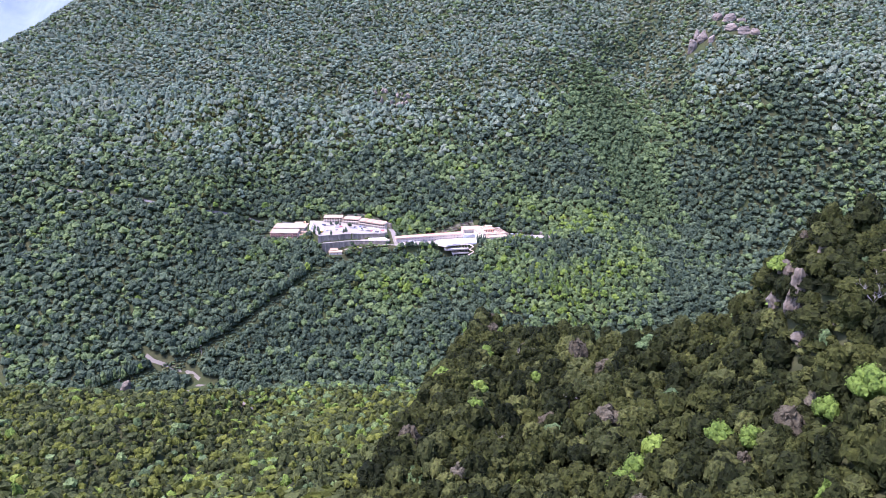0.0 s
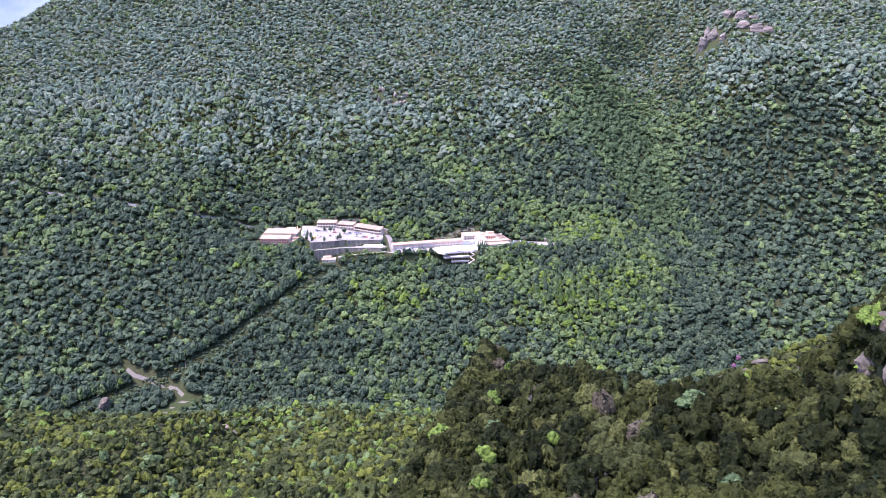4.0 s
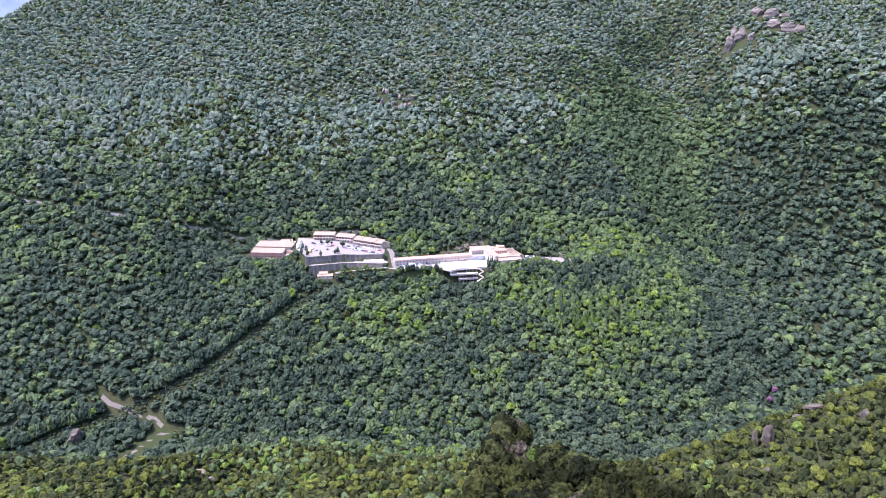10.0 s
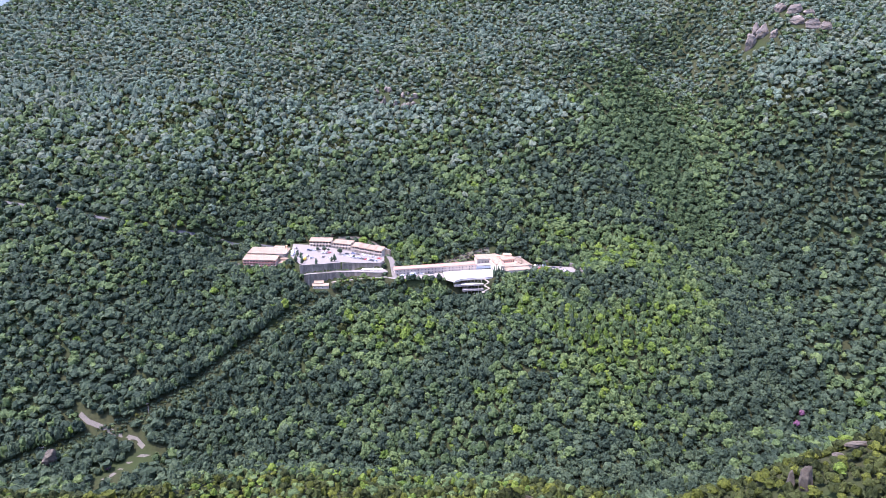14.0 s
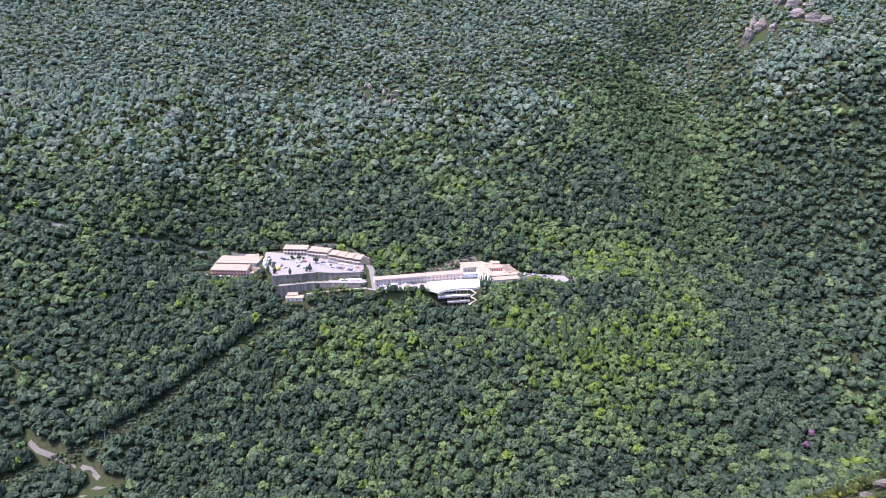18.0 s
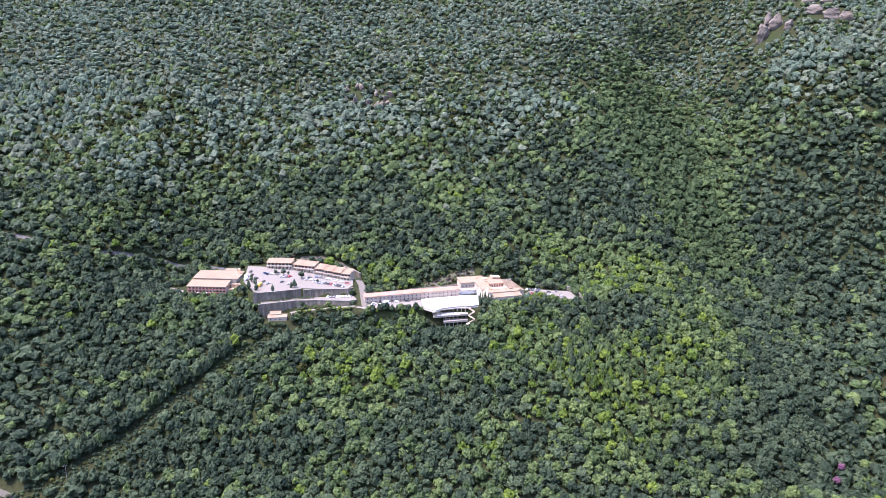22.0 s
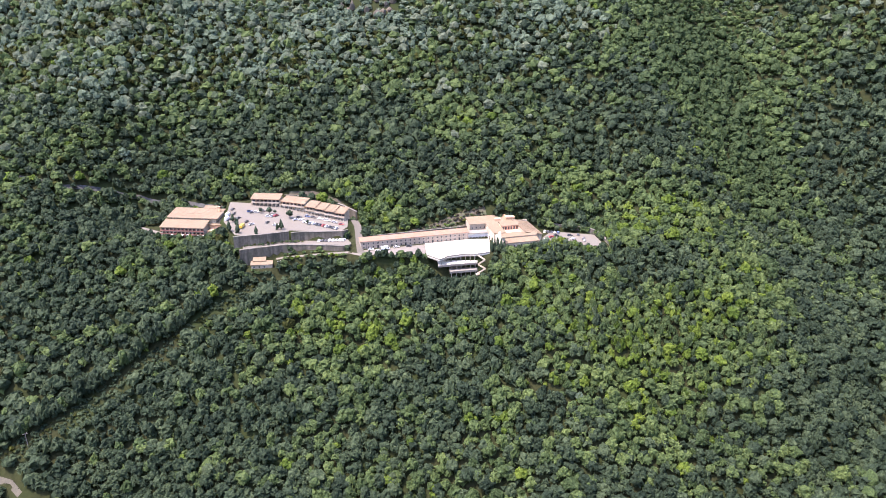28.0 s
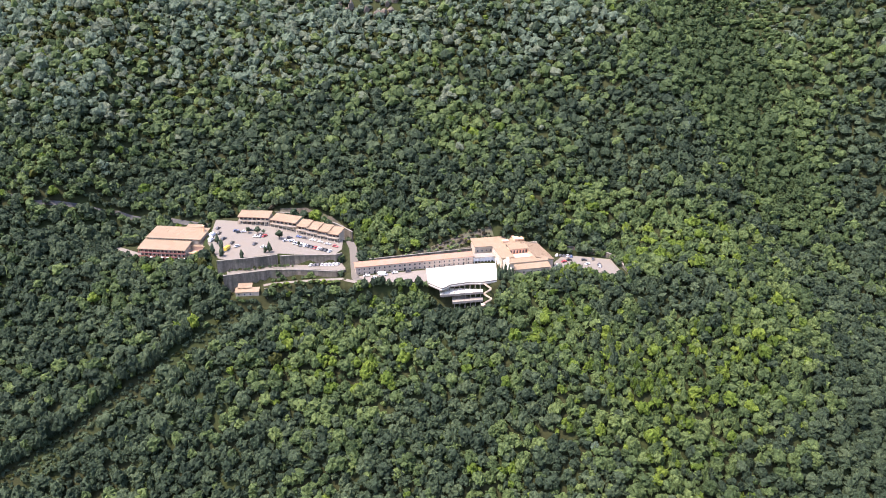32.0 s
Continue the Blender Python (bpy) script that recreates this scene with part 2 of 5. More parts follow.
STRIP = ([(-151, 90), (-123, 101.5), (-94, 102.5), (-79, 101.7), (-74, 105), (-78, 114), (-98, 112), (-120, 110.5), (-153, 97)], (6.0, 0.0, 0.0))
LANE = ([(-129, 94), (-124, 97), (-95, 98), (-76, 97), (-73, 91), (-95, 92), (-122, 91), (-128, 89)], (11.3, 0.102, 0.0))
HUT_PAD = ([(-145, 82), (-127, 85), (-129, 94), (-147, 91)], (-6.0, 0.0, 0.0))
RAMP = ([(-83, 141), (-74, 139), (-68.5, 118), (-65, 97), (-72, 96), (-76, 118), (-80, 130)], (-16.6, 0.0, 0.208))
TERRACES = ((*LANE, 5), (*HUT_PAD, 3), (*HOTEL_PAD, 6), (*BENCH, 6), (*STRIP, 1.2), (*LOT, 1.6), (*RAMP, 2.5))


def ground(x, y):
    x, y = np.asarray(x, float), np.asarray(y, float)
    z = natural(x, y)
    for poly, (a, b, c), far in TERRACES:
        d = inside(x, y, poly)
        z = np.where(d < far, (a + b * x + c * y) * (1 - smooth(0.4, far, d)) + z * smooth(0.4, far, d), z)
    for poly, (a, b, c), far in TERRACES:
        z = np.where(inside(x, y, poly) < -0.3, a + b * x + c * y, z)
    return z


def sheet(name, xs, ys, material):
    """A heightfield over a grid of unequal steps."""
    X, Y = np.meshgrid(xs, ys)
    Z = ground(X, Y)
    n, m = X.shape
    co = np.stack([X, Y, Z], -1).reshape(-1, 3)
    i = (np.arange(n - 1)[:, None] * m + np.arange(m - 1)[None]).ravel()
    faces = np.stack([i, i + 1, i + m + 1, i + m], 1)
    me = bpy.data.meshes.new(name)
    me.vertices.add(len(co)), me.loops.add(faces.size), me.polygons.add(len(faces))
    me.vertices.foreach_set("co", co.ravel())
    me.loops.foreach_set("vertex_index", faces.ravel())
    me.polygons.foreach_set("loop_start", np.arange(0, faces.size, 4))
    me.polygons.foreach_set("use_smooth", np.ones(len(faces), bool))
    me.update()
    me.materials.append(material)
    return new(name, me)


def steps(*spans):
    out = [np.arange(a, b, s) for a, b, s in spans]
    return np.concatenate(out + [[spans[-1][1]]])


land = sheet("ground", steps((-4000, -1000, 250), (-1000, -640, 30), (-640, -260, 8), (-260, 130, 2.5), (130, 500, 8), (500, 1000, 30), (1000, 4000, 250)),
             steps((-3000, -900, 250), (-900, -720, 30), (-720, -560, 6), (-560, -360, 3), (-360, 70, 6), (70, 170, 2), (170, 640, 8), (640, 1200, 40), (1200, 4400, 100)), SOIL)
tagged(land, "wooded mountain ground of dark earth and grass", "ground", kind="structure")

# ---- woods ----
rng = np.random.default_rng(7)


def ico(level):
    bm = bmesh.new()
    bmesh.ops.create_icosphere(bm, subdivisions=level, radius=1.0)
    v = np.array([p.co[:] for p in bm.verts])
    f = np.array([[q.index for q in p.verts] for p in bm.faces])
    bm.free()
    return v, f


BALL = ico(1)   # twenty faces


def crown(clumps, leaves, leaf, seed, cone=0.0, ragged=0.26):
    """One crown of unit radius: clumps heaped into a dome with loose leaf sprays standing out of them. Triangles only."""
    r = np.random.default_rng(seed)
    v, f = BALL
    d = r.normal(size=(clumps * 6, 3))
    d[:, 2] = np.abs(d[:, 2]) * 0.9 - 0.25
    d /= np.linalg.norm(d, axis=1)[:, None]
    pick = [0]
    while len(pick) < max(1, clumps - 1):
        gap = np.min(np.linalg.norm(d[:, None] - d[pick][None], axis=2), axis=1)
        pick.append(int(np.argmax(gap * r.uniform(0.7, 1.0, len(gap)))))
    mid = np.concatenate([d[pick] * r.uniform(0.45, 0.7, (len(pick), 1)), [[0, 0, -0.1]]])[-clumps:]
    size = np.concatenate([r.uniform(0.32, 0.54, len(pick)), [0.64 if clumps > 3 else 0.8]])[-clumps:]

    def shape(p):
        p = p.copy()
        up = ((p[:, 2:3] + 0.8) / 1.8).clip(0, 1.1)
        p[:, :2] *= 1 - cone * up
        p[:, 2] *= 1 + 0.5 * cone
        return p

    body = np.concatenate([m + v * s * (1 + r.uniform(-ragged, ragged, (len(v), 1))) for m, s in zip(mid, size)])
    faces = np.concatenate([f + i * len(v) for i in range(clumps)])
    own = r.integers(0, clumps, leaves)
    d = r.normal(size=(leaves, 3)) + mid[own] * 1.2 + [0, 0, 0.35]
    d /= np.linalg.norm(d, axis=1)[:, None]
    c = mid[own] + d * size[own, None] * r.uniform(0.9, 1.2, (leaves, 1))
    nrm = d + r.normal(scale=0.36, size=d.shape)
    nrm /= np.linalg.norm(nrm, axis=1)[:, None]
    a = np.cross(nrm, r.normal(size=d.shape))
    a /= np.linalg.norm(a, axis=1)[:, None]
    b = np.cross(nrm, a)
    s = leaf * r.uniform(0.6, 1.35, (leaves, 1))
    spray = np.stack([c - a * s * 1.1 - b * s * 0.6, c + a * s * 1.1 - b * s * 0.5, c + b * s * 1.3 + d * s * 0.5], 1).reshape(-1, 3)
    tri = len(body) + np.arange(leaves)[:, None] * 3 + [[0, 1, 2]]
    return shape(np.concatenate([body, spray])), np.concatenate([faces, tri]), len(faces)


def dome(level, lumps, sprays, leaf, seed, cone=0.0, rough=0.06, depth=0.4, floor=-0.12):
    """One closed crown of unit radius: a dome heaped with rounded boughs, rough all over, open below, with a few sprays standing out."""
    r = np.random.default_rng(seed)
    v, f = ico(level)
    d = r.normal(size=(lumps * 8, 3))
    d[:, 2] = np.abs(d[:, 2]) - 0.3
    d /= np.linalg.norm(d, axis=1)[:, None]
    pick = [0]
    while len(pick) < lumps:
        gap = np.min(np.linalg.norm(d[:, None] - d[pick][None], axis=2), axis=1)
        pick.append(int(np.argmax(gap * r.uniform(0.6, 1.0, len(gap)))))
    c = d[pick]
    wide = r.uniform(0.5, 0.85, lumps) * (9 / lumps) ** 0.4
    high = r.uniform(0.75, 1.15, lumps)
    ang = np.arccos(np.clip(v @ c.T, -1, 1))
    bulge = np.sqrt(np.clip(1 - (ang / wide) ** 2, 0, 1)) * high
    p = v * (1.02 - depth + depth * bulge.max(1) + r.normal(0, rough, len(v)))[:, None]
    f = f[p[f].mean(1)[:, 2] > floor]
    up = ((p[:, 2:3] + 0.6) / 1.6).clip(0, 1.1)
    p[:, :2] *= 1 - cone * up
    p[:, 2] *= 1 + 0.35 * cone
    used = np.unique(f)
    new_id = np.full(len(p), -1)
    new_id[used] = np.arange(len(used))
    p, f = p[used], new_id[f]
    if not sprays:
        return p, f, len(f)
    own = f[r.integers(0, len(f), sprays)]
    m = p[own].mean(1)
    out = m / np.linalg.norm(m, axis=1)[:, None]
    nrm = out + r.normal(scale=0.5, size=out.shape)
    a = np.cross(nrm, r.normal(size=out.shape))
    a /= np.linalg.norm(a, axis=1)[:, None]
    b = np.cross(nrm / np.linalg.norm(nrm, axis=1)[:, None], a)
    k = leaf * r.uniform(0.6, 1.35, (sprays, 1))
    m = m + out * k * 0.25
    tri = np.stack([m - a * k - b * k * 0.6, m + a * k - b * k * 0.5, m + b * k * 1.2 + out * k * 0.5], 1).reshape(-1, 3)
    return np.concatenate([p, tri]), np.concatenate([f, len(p) + np.arange(sprays)[:, None] * 3 + [[0, 1, 2]]]), len(f)


def wood(name, label, at, wide, tall_by, templates, material, tint):
    """All crowns of one kind joined into one mesh."""
    pick = rng.integers(0, len(templates), len(at))
    cos, tris, tints = [], [], []
    base = 0
    for k, (v, f, nbody) in enumerate(templates):
        s = np.where(pick == k)[0]
        if not len(s):
            continue
        turn = rng.uniform(0, 2 * np.pi, len(s))
        ca, sa = np.cos(turn), np.sin(turn)
        w = wide[s]
        vx, vy = v[None, :, 0] * rng.uniform(0.82, 1.22, (len(s), 1)), v[None, :, 1]
        x = (vx * ca[:, None] - vy * sa[:, None]) * w[:, None]
        y = (vx * sa[:, None] + vy * ca[:, None]) * w[:, None]
        z = v[None, :, 2] * (w * tall_by[s])[:, None]
        co = np.stack([x + at[s, 0, None], y + at[s, 1, None], z + at[s, 2, None]], -1)
        cos.append(co.reshape(-1, 3))
        tris.append((f[None] + (base + np.arange(len(s)) * len(v))[:, None, None]).reshape(-1, 3))
        tints.append(np.repeat(tint[s], len(v)) + rng.normal(0, 0.16, len(s) * len(v)))
        base += len(s) * len(v)
    co, tri, tn = np.concatenate(cos), np.concatenate(tris), np.concatenate(tints)
    me = bpy.data.meshes.new(name)
    me.vertices.add(len(co)), me.loops.add(tri.size), me.polygons.add(len(tri))
    me.vertices.foreach_set("co", co.astype(np.float32).ravel())
    me.loops.foreach_set("vertex_index", tri.astype(np.int32).ravel())
    me.polygons.foreach_set("loop_start", np.arange(0, tri.size, 3, dtype=np.int32))
    me.polygons.foreach_set("use_smooth", np.zeros(len(tri), bool))
    at_ = me.attributes.new("tint", "FLOAT", "POINT")
    at_.data.foreach_set("value", tn.astype(np.float32))
    me.update()
    me.materials.append(material)
    return tagged(new(name, me), label, "trees", kind="stuff")


def off_line(x, y, pts):
    """Distance to an open line."""
    d = np.full(np.shape(x), 1e9)
    for (ax, ay), (bx, by) in zip(pts, pts[1:]):
        ex, ey = bx - ax, by - ay
        t = np.clip(((x - ax) * ex + (y - ay) * ey) / (ex * ex + ey * ey), 0, 1)
        d = np.minimum(d, np.hypot(x - ax - t * ex, y - ay - t * ey))
    return d


CUT = [(-118, 90), (-160, 59), (-210, 22), (-262, -13), (-305, -36), (-339, -48), (-382, -71)]
UPPER_ROAD = [(-178, 157), (-214, 163), (-253, 163), (-303, 142), (-362, 146), (-429, 160), (-493, 166), (-600, 190)]
TRACK_A = [(-318, -18), (-309, -23), (-290, -27), (-266, -31), (-258, -36)]
REAR_BANK = [(-134, 168), (-116, 170), (-96, 164), (-80, 154)]
WING_BANK = [(-58, 128.5), (-30, 138.5), (6, 150.5), (24, 156)]
TRACK_B = [(-250, -39), (-257, -42), (-265, -47.5), (-271, -58), (-277, -68)]


def spread(x0, x1, y0, y1, step, jitter=0.42):
    """A jittered stand, row shifted against row."""
    xs, ys = np.arange(x0, x1, step), np.arange(y0, y1, step * 0.76)
    X, Y = np.meshgrid(xs, ys)
    X[1::2] += step / 2
    X, Y = X.ravel(), Y.ravel()
    X = X + rng.uniform(-jitter, jitter, len(X)) * step
    Y = Y + rng.uniform(-jitter, jitter, len(Y)) * step
    return X, Y


OPEN = [(-16, 83), (-4, 77.5), (17, 81.5), (27, 88), (27, 99), (-20, 99)]
CHURCH_FRONT = [(22, 88), (62, 97), (104, 98), (104, 106), (62, 112), (26, 103)]


def free(x, y):
    ok = (off_line(x, y, CUT) > 6.0) & (off_line(x, y, UPPER_ROAD) > 1.6) & (off_line(x, y, TRACK_A) > 5.2) & (off_line(x, y, TRACK_B) > 6.5) & (off_line(x, y + 7, TRACK_B) > 6.5) & (off_line(x - 3, y + 13, TRACK_B) > 6)
    for poly, _, far in TERRACES:
        ok &= inside(x, y, poly) > (4.5 if far == 3 else 2.2)
    ok &= (off_line(x, y, [(-72, 131), (-72, 120), (-69, 108), (-67, 92)]) > 5) & (off_line(x, y, [(-130, 92), (-124, 94), (-95, 95), (-78, 94)]) > 5)
    ok &= off_line(x, y, [(-238, 112), (-217, 105), (-182, 103)]) > 5
    ok &= (off_line(x, y, REAR_BANK) > 3.8) & (off_line(x, y, WING_BANK) > 7) & (inside(x, y, [(-150, 92), (-148, 78), (-125, 80), (-124, 92)]) > 0)
    ok &= np.hypot((x - 56) / 7, (y - 62) / 5) > 1
    ok &= np.hypot((x + 324) / 7, (y + 57) / 6) > 1
    ok &= (np.hypot((x - 356) / 17, (y - 374) / 12) > 1) & (np.hypot((x - 415) / 26, (y - 368) / 9) > 1) & (np.hypot((x - 404) / 22, (y - 393) / 7) > 1)
    ok &= (np.hypot((x + 88) / 28, (y - 344) / 15) > 1) | (np.sin(x * 12.9 + y * 78.2) > 0.1)
    ok &= np.hypot((x - 208) / 14, (y + 183) / 4) > 1
    return ok & (inside(x, y, OPEN) > 1.0) & (inside(x, y, CHURCH_FRONT) > 0)


def fringe(x, y):
    """Room for low growth beside walls, drives and terraces."""
    ok = ~free(x, y) & (off_line(x, y, REAR_BANK) > 4.5) & (off_line(x, y, WING_BANK) > 6) & (off_line(x, y, CUT) > 5.5) & (off_line(x, y, UPPER_ROAD) > 2.4) & (off_line(x, y, [(-72, 131), (-72, 120), (-69, 108), (-67, 92)]) > 3.6)
    for poly, _, far in TERRACES:
        ok &= inside(x, y, poly) > (0.8 if far == 6 else 1.8)
    ok &= inside(x, y, [(-22, 80), (15, 84), (24, 80), (24, 99), (-22, 99)]) > 0
    return ok & (inside(x, y, [(-22, 114), (-21, 86), (-9, 81), (26, 96), (26, 128)]) > 0)


def under(x, y):
    """Low growth under and between the trees, clear of roads and built ground."""
    ok = (off_line(x, y, CUT) > 4.4) & (off_line(x, y, UPPER_ROAD) > 2.2) & (off_line(x, y, TRACK_A) > 5) & (off_line(x, y, TRACK_B) > 6) & (off_line(x, y + 8, TRACK_B) > 6)
    for poly, _, far in TERRACES:
        ok &= inside(x, y, poly) > 1.5
    ok &= (off_line(x, y, REAR_BANK) > 4.5) & (off_line(x, y, WING_BANK) > 6)
    return ok & (inside(x, y, OPEN) > 0) & (off_line(x, y, [(-72, 131), (-72, 120), (-69, 108), (-67, 92)]) > 4)


def field(x, y, s, k):
    """Smooth patches from 0 to 1, to group kinds of trees."""
    a = np.sin(x / s + k + 1.7 * np.sin(y / s * 0.8 + k)) + np.sin(y / s * 1.1 - k + 1.4 * np.sin(x / s * 0.7 + 2 * k))
    return 0.5 + 0.25 * a


KINDS = (("holm_oak_wood", "dense dark green holm oak wood on the slope", LEAF_OAK), ("broadleaf_wood", "mid-green broadleaf wood on the slope", LEAF_GREEN),
         ("spring_wood", "fresh light green trees among the wood", LEAF_SPRING), ("olive_scrub", "olive-brown scrub and budding trees", LEAF_OLIVE),
         ("grey_wood", "grey-green trees of the upper slope, lightened in colour for haze", LEAF_GREY))

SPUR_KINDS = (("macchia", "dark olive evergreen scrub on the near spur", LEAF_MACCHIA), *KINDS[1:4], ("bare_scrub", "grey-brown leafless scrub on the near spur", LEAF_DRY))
# the last two kinds carry haze in their leaf colour
UPPER_KINDS = (*KINDS[:3], ("haze_paled_wood", "oak wood of the upper slope, paled in leaf colour for haze", LEAF_HAZE), KINDS[4])
LOW_KINDS = (("dark_scrub", "dark green evergreen scrub on the lower hills", LEAF_SCRUB), *KINDS[1:3], ("yellow_scrub", "yellowish green scrub on the lower hills", LEAF_GORSE), KINDS[4])
BARE_KINDS = (*KINDS[:4], ("bare_thicket", "thicket of bare brown twigs", LEAF_DRY))

TOTAL = []


def plant(where, x, y, size, tallness, templates, share, sink=0.25, kinds=KINDS):
    """Shares the stand out among the kinds by patches and chance."""
    z = ground(x, y)
    w = size[0] + (size[1] - size[0]) * rng.uniform(0, 1, len(x)) ** 1.4
    t = rng.uniform(*tallness, len(x))
    kind = share(x, y, z)
    TOTAL.append(len(x) * len(templates[0][1]))
    # leaf tint darkened over DELL, partly painting the gully's shade
    tint = np.clip(0.25 + 0.5 * field(x, y, 7, 1.9) - 0.4 * patches(x, y, DELL) + rng.normal(0, 0.22, len(x)), 0, 1)
    lift = rng.uniform(0, 1, len(x)) * (np.mean(size) > 2.4)
    for i, (name, label, mat) in enumerate(kinds):
        s = kind == i
        if s.sum() < 3:
            continue
        at = np.stack([x[s], y[s], z[s] + w[s] * (np.minimum(t[s], 1.1) * (1 - sink) + 0.45 * lift[s])], 1)
        wood(where + "_" + name, label, at, w[s], t[s], templates, mat, tint[s])


def choose(weights):
    c = np.cumsum(weights, 0) / np.sum(weights, 0)
    return (rng.uniform(size=weights.shape[1])[None] > c).sum(0)


def patches(x, y, spots):
    """Soft patches: middle, half-widths and weight of each."""
    return sum(w * np.exp(-((x - cx) / rx) ** 2 - ((y - cy) / ry) ** 2) for cx, cy, rx, ry, w in spots)


FRESH = ((-72, 49, 39, 18, 1.4), (-43, 86, 23, 6, 1.0), (56, 76, 22, 14, 1.5), (27, -2, 14, 11, 1.2), (123, 22, 22, 14, 0.8), (-180, 180, 22, 9, 0.9),
         (-60, 155, 21, 10, 1.0), (-5, 237, 28, 19, 0.7), (87, 179, 26, 16, 0.9), (174, 137, 38, 17, 1.1), (306, 286, 24, 30, 1.2), (-313, 250, 31, 16, 0.8),
         (155, 50, 34, 19, 0.8), (123, 26, 45, 37, 0.9), (206, 68, 34, 40, 0.8), (-9, -35, 90, 15, 0.5), (131, 135, 26, 22, 1.0))
DARK = ((-266, 122, 44, 15, 1.2), (-152, 78, 22, 10, 1.2), (4, 71, 26, 8, 1.4), (-23, 23, 20, 10, 0.9), (127, 96, 30, 11, 1.1), (146, 246, 48, 50, 1.5),
        (-56, 228, 28, 25, 0.8), (-208, 198, 23, 22, 0.7), (269, 68, 21, 35, 1.8), (-273, 56, 33, 13, 1.0), (225, 11, 24, 15, 1.3), (249, 40, 47, 33, 1.3),
        (362, 137, 48, 39, 0.8), (314, 318, 18, 41, 1.2), (272, 476, 52, 38, 1.2), (-140, 220, 43, 25, 0.7), (-398, 66, 31, 20, 1.2), (438, 254, 36, 49, 1.0), (-240, -25, 110, 50, 0.8), (60, -60, 150, 45, 0.6), (318, 225, 40, 60, 0.9), (385, 215, 45, 40, 0.6), (138, 377, 26, 40, 0.8))
DELL = ((211, 328, 44, 62, 1.2), (225, 263, 38, 53, 1.6), (243, 209, 22, 40, 1.6), (160, 263, 34, 36, 0.8))
PALE = ((-336, 246, 103, 43, 1.0), (-411, 356, 115, 70, 1.0), (-151, 288, 82, 44, 0.9), (-101, 324, 42, 33, 1.2), (114, 313, 40, 46, 0.5), (360, 310, 36, 35, 1.0), (37, 440, 60, 47, 0.6))
POINTED = ((113, 55, 68, 37, 1.0), (139, 42, 44, 30, 0.6), (-442, 344, 142, 62, 0.9))


def share_far(x, y, z):
    a, b, c = field(x, y, 24, 0.3), field(x, y, 11, 2.1), field(x, y, 5.5, 4.4)
    fresh, dark, dell, pale = patches(x, y, FRESH), patches(x, y, DARK), patches(x, y, DELL), patches(x, y, PALE)
    # higher up, more of the kinds whose pale leaves imitate haze
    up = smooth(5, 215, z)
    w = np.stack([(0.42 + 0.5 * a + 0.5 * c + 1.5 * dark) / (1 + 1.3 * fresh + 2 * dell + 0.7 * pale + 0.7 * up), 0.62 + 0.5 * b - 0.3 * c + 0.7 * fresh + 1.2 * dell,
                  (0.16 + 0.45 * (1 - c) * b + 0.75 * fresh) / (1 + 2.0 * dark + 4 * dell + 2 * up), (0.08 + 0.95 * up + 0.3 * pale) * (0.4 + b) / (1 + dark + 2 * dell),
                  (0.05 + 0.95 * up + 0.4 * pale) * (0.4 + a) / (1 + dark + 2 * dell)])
    return choose(np.clip(w, 0.01, None) ** 3.0)


def share_low(x, y, z):
    b = field(x, y, 17, 4.0)
    floor, right = smooth(-70, -95, z), smooth(60, 130, x)
    hill = 1 - floor
    return choose(np.stack([0.25 + 1.1 * hill + 0.9 * right, (0.16 + 1.0 * floor) * (1 - 0.7 * right * hill), (0.18 * (b > 0.55) * hill + 0.04) * (1 - 0.6 * right) + 0.4 * floor, 0.7 * hill + 0.4 * right + 0.1, 0.0 * x]))


def share_near(x, y, z):
    b, c = field(x, y, 9, 1.0), field(x, y, 4, 2.2)
    return choose(np.stack([1.5 + 0 * x, 0.02 + 0 * x, 0.012 + 0.22 * (c > 0.84) * (b > 0.4), 0.22 + 0.6 * (b > 0.6), 0.02 + 0.1 * (c < 0.14)]))


MID = [dome(3, 10 + i % 3 * 2, 32, 0.14, 10 + i, (0, 0.1, 0, 0.2, 0, 0.15)[i % 6], 0.085, 0.56) for i in range(8)]
SPIRE = [dome(3, 12, 44, 0.13, 30 + i, 0.35, 0.09, 0.56) for i in range(4)]
FAR = [dome(2, 7, 22, 0.19, 40 + i, (0, 0.3, 0, 0.2, 0, 0)[i], 0.09, 0.42, -0.35) for i in range(6)]
FAR_SPIRE = [dome(2, 7, 22, 0.19, 50 + i, 0.4, 0.09, 0.42, -0.35) for i in range(4)]
HIGH = [dome(1, 4, 14, 0.3, 100 + i, (0, 0.25, 0, 0.3, 0, 0.1)[i], 0.13, 0.34, -0.5) for i in range(6)]
SHRUB = [dome(2, 6, 20, 0.17, 60 + i, (0.2, 0.3, 0, 0.2, 0, 0)[i], 0.1, 0.5) for i in range(6)]
NEAR = [dome(3, 15, 125, 0.105, 70 + i, (0.2, 0, 0.35, 0.1, 0.25, 0)[i], 0.07, 0.6) for i in range(6)]
NEAR_LOW = [dome(2, 7, 44, 0.15, 80 + i, (0.2, 0, 0.3, 0.1)[i], 0.09) for i in range(4)]
LOW = [dome(1, 3, 12, 0.4, 90 + i, 0, 0.15) for i in range(5)]

def reach(y):
    """Half the width of the nearer woods."""
    return np.clip(30 + 0.68 * (y + 330), 60, 340)


def stands(x, y):
    """Where slender pointed trees grow instead of round ones."""
    return rng.uniform(size=len(x)) < 0.85 * np.clip(patches(x, y, POINTED), 0, 1) + 0.04


# growth between the trees of the spur
x, y = spread(-60, 150, -615, -350, 4.2)
